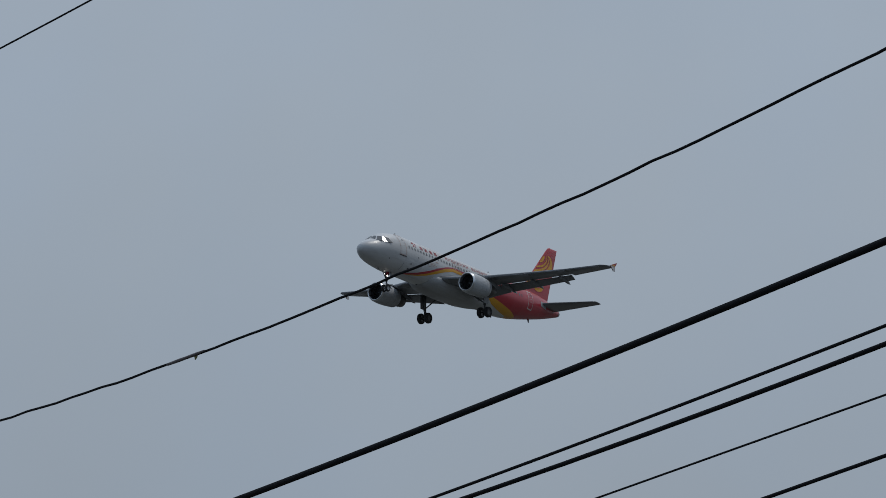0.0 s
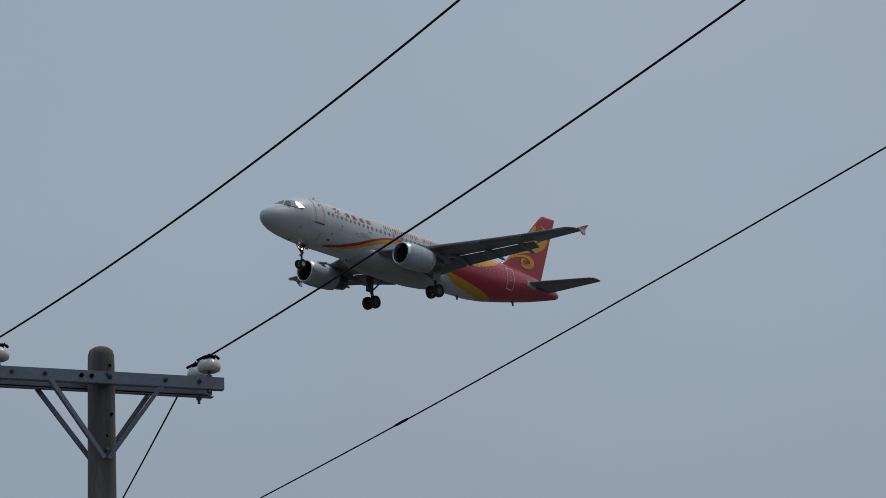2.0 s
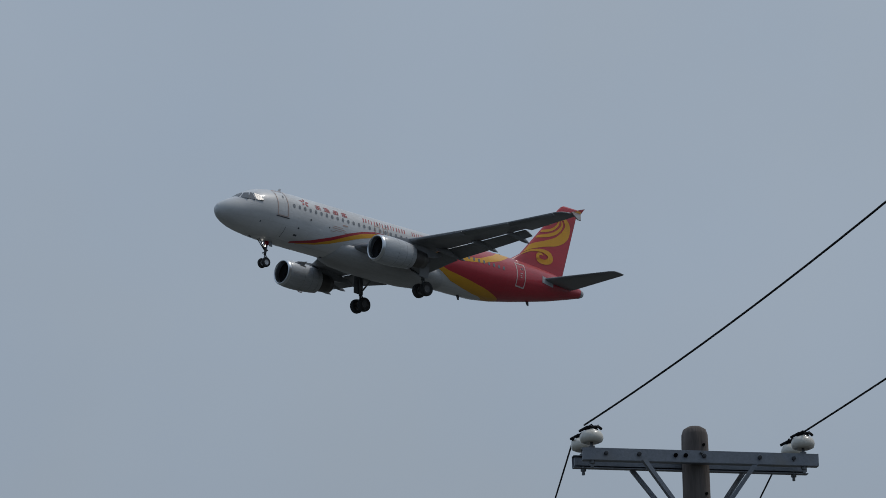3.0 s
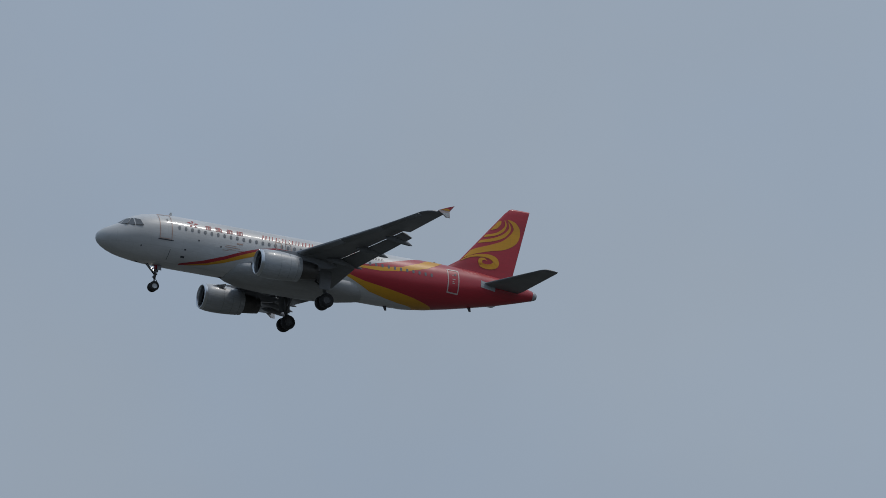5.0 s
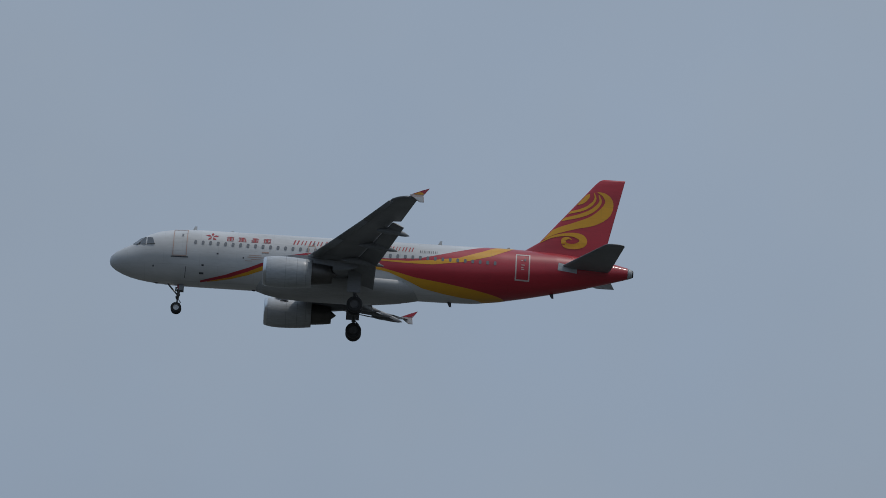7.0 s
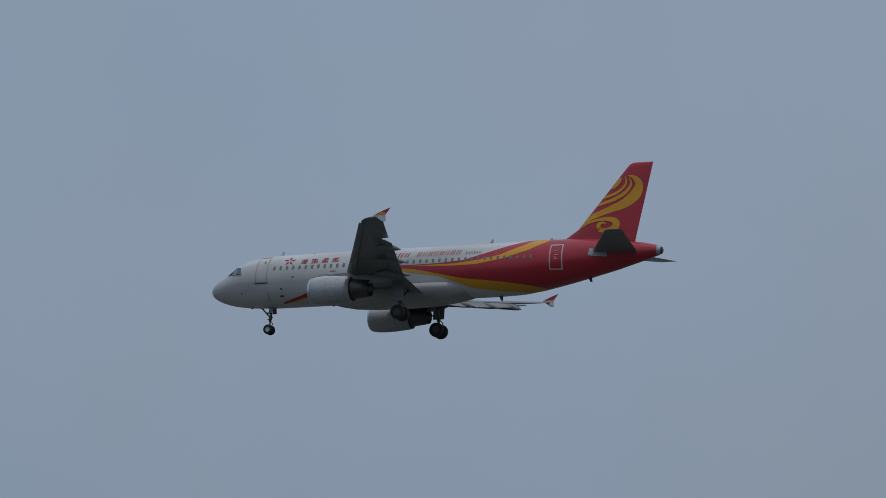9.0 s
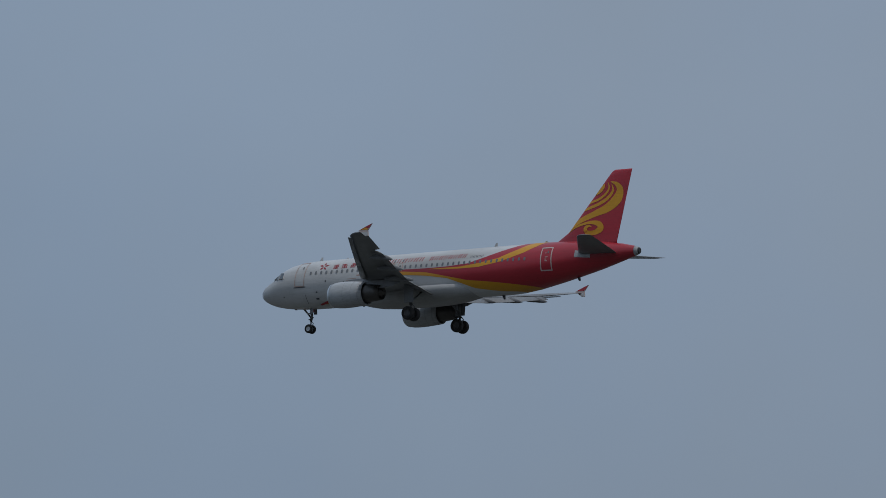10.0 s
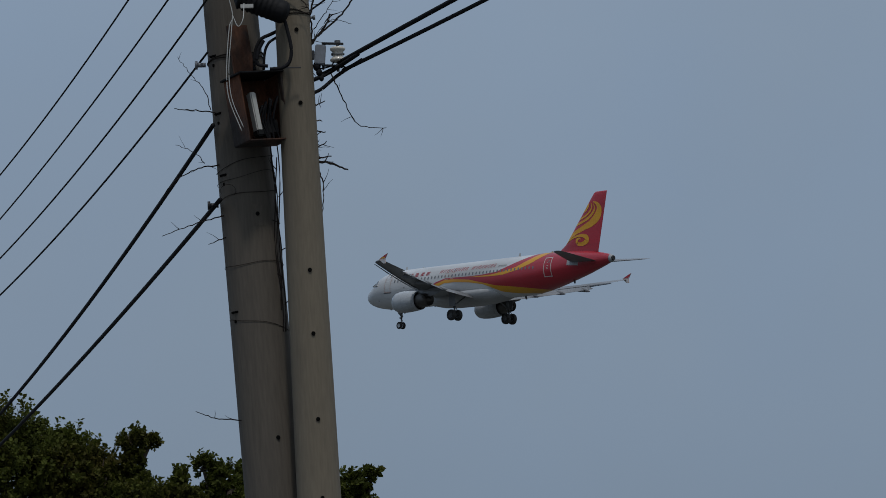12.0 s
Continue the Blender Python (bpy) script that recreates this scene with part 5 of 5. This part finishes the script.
tagged(part("dead_vine", bm, TWIG), "bare dead climber twigs clinging to the concrete poles", "vine", kind="stuff")


# ---- trees beyond the poles ----
def build_tree(name, label, base, lobes, seed, density):
    rnd = random.Random(seed)
    base = Vector(base)
    tree = thing(name, label, "tree", pose(*base), "trees beyond the poles")
    bm = bmesh.new()
    fork = Vector((0.1, 0.05, 2.6))
    path_tube(bm, [(0, 0, -0.05), (0.05, 0, 0.9), (0.0, 0.06, 1.8), tuple(fork)], [.22, .17, .15, .13], 10)
    part("trunk", bm, BARK, tree, "", True)
    verts, faces = [], []
    for cx, cy, cz, r, rz in lobes:
        c = Vector((cx, cy, cz)) - Vector((base.x, base.y, 0))
        bm = bmesh.new()
        mid = fork.lerp(c, 0.5) + Vector((rnd.uniform(-.2, .2), rnd.uniform(-.2, .2), -.15))
        path_tube(bm, smooth_line([tuple(fork), tuple(mid), tuple(c)], 5), [min(.09 - .006 * i, .012 + .085 * r) for i in range(11)], 7)
        for k in range(7):
            d = Vector((rnd.uniform(-1, 1), rnd.uniform(-1, 1), rnd.uniform(0, 1))).normalized()
            path_tube(bm, [c, c + d * r * .5, c + Vector((d.x * r, d.y * r, d.z * rz)) * .92], [min(.025, .1 * r), min(.015, .06 * r), min(.006, .03 * r)], 5)
        part("limb", bm, BARK, tree, "", True)
        for s in range(int(density * r * r)):
            d = Vector((rnd.gauss(0, 1), rnd.gauss(0, 1), rnd.gauss(0.25, .8))).normalized()
            spot = c + Vector((d.x * r, d.y * r, d.z * rz))
            rough = 0.80 + 0.30 * noise.noise(spot * 2.6 + Vector((seed, 0, 0))) + 0.16 * noise.noise(spot * 7.0) + rnd.uniform(-.24, .06)
            if noise.noise(spot * 5.5 + Vector((0, seed, 0))) < -0.16 and rough > 0.72:
                continue
            o = c + (spot - c) * rough
            w = (d * 0.6 + Vector((rnd.uniform(-.6, .6), rnd.uniform(-.6, .6), rnd.uniform(-.1, 1.1)))).normalized()
            ln = rnd.uniform(.10, .30) * min(1.0, 0.15 + 1.3 * r) * (1.6 if rnd.random() < .10 else 1.0)
            for k in range(22):
                p = o + w * ln * k / 21
                a = w.orthogonal().normalized()
                a.rotate(Matrix.Rotation(k * 2.4 + rnd.uniform(-.5, .5), 3, w))
                leaf = (a + w * rnd.uniform(.2, .9) + Vector((0, 0, rnd.uniform(-.2, .3)))).normalized()
                size = rnd.uniform(.024, .058)
                sd = leaf.cross(Vector((rnd.uniform(-1, 1), rnd.uniform(-1, 1), rnd.uniform(-1, 1)))).normalized() * size * .34
                i = len(verts)
                verts += [p, p + leaf * size * .5 + sd, p + leaf * size, p + leaf * size * .5 - sd]
                faces.append((i, i + 1, i + 2, i + 3))
    me = bpy.data.meshes.new("crown")
    me.from_pydata([tuple(v) for v in verts], [], faces)
    me.materials.append(LEAF)
    ob = new("crown", me)
    ob.parent = tree
    tagged(ob, "dense crown of small dark green leaves", kind="stuff")
    return tree


def along(u, z, r, rz, back=0.0):
    """A lobe u metres along the row of trees."""
    return (-35.365 + 0.642 * u - 0.745 * back, 27.827 + 0.767 * u + 0.667 * back, z, r, rz)


build_tree("tree", "broad leafy tree with a ragged dark green crown", (-36.0, 27.3, 0), (
    along(-0.9, 6.6, 1.0, 1.12), along(0.08, 6.92, 0.54, 0.84), along(0.36, 7.20, 0.26, 0.40), along(0.56, 7.00, 0.36, 0.58), along(0.74, 7.12, 0.22, 0.36), along(0.90, 6.85, 0.26, 0.52), along(1.04, 6.72, 0.22, 0.56),
    along(1.23, 7.38, 0.12, 0.11), along(1.40, 7.38, 0.08, 0.04), along(1.23, 7.14, 0.10, 0.20), along(1.28, 6.95, 0.14, 0.20), along(1.2, 6.5, 0.42, 0.58), along(1.5, 6.55, 0.30, 0.50),
    along(1.66, 7.0, 0.07, 0.16), along(1.80, 6.58, 0.20, 0.40), along(0.2, 5.9, 1.3, 0.9, 0.9)), 3, 4900)
build_tree("tree", "smaller leafy tree with a thin dark green crown", (-33.7, 29.9, 0), (
    along(1.90, 7.10, 0.09, 0.20), along(2.12, 6.9, 0.20, 0.32), along(2.25, 6.4, 0.32, 0.45), along(3.24, 6.82, 0.19, 0.22), along(3.46, 7.0, 0.07, 0.10),
    along(3.50, 6.5, 0.18, 0.27), along(2.8, 5.9, 0.9, 0.5, 0.4)), 8, 5400)


# ---- a bird crossing ----
def build_bird():
    bird = thing("bird", "small dark bird in flight with a long tail", "bird")
    rings = []
    for x, r, z in ((-.10, .004, 0), (-.085, .016, .004), (-.06, .026, .006), (-.02, .034, 0), (.03, .032, -.002), (.075, .018, .004), (.10, .010, .01)):
        rings.append([Vector((-x, r * math.cos(a), z + r * math.sin(a))) for a in np.linspace(0, 2 * math.pi, 11)[:-1]])
    part("body", loft(bmesh.new(), rings), FEATHER, bird, "", True)
    bm = bmesh.new()
    loft(bm, [[Vector((-.085, y * .4, .012 + t)), Vector((-.15, y * .8, .02 + t)), Vector((-.20, y, .03 + t))] for y, t in ((-.018, 0), (0, .004), (.018, 0))], False)
    loft(bm, [[Vector((-.085, y * .4, .008 + t)), Vector((-.15, y * .8, .016 + t)), Vector((-.20, y, .026 + t))] for y, t in ((-.018, 0), (0, .004), (.018, 0))], False)
    part("tail", bm, FEATHER, bird, "long dark tail")
    for s in (-1, 1):
        bm = bmesh.new()
        loft(bm, [[Vector((x + .0, s * y, z + t)) for x, y, z in ((.035, .02, .012), (.015, .07, .0), (-.05, .13, -.025), (-.06, .08, -.012), (-.05, .02, .008))] for t in (0, .004)])
        part("wing", bm, FEATHER, bird)
    return bird


bird = build_bird()


# ---- what moves ----
def motions():
    walk(airliner, [(t, pose(x, y, z, rx, ry, rz)) for t, x, y, z, rx, ry, rz in FLIGHT])
    way = Vector((5.6, 0.9, 0.15))
    here = Vector((-9.476, 49.094, 16.988))
    walk(bird, [(t, pose(*(here + way * (t - 7.7)), 10, 12, 9)) for t in (0.0, 3.0, 6.0, 7.2, 7.7, 8.2, 9.0, 12.0)])


motions()
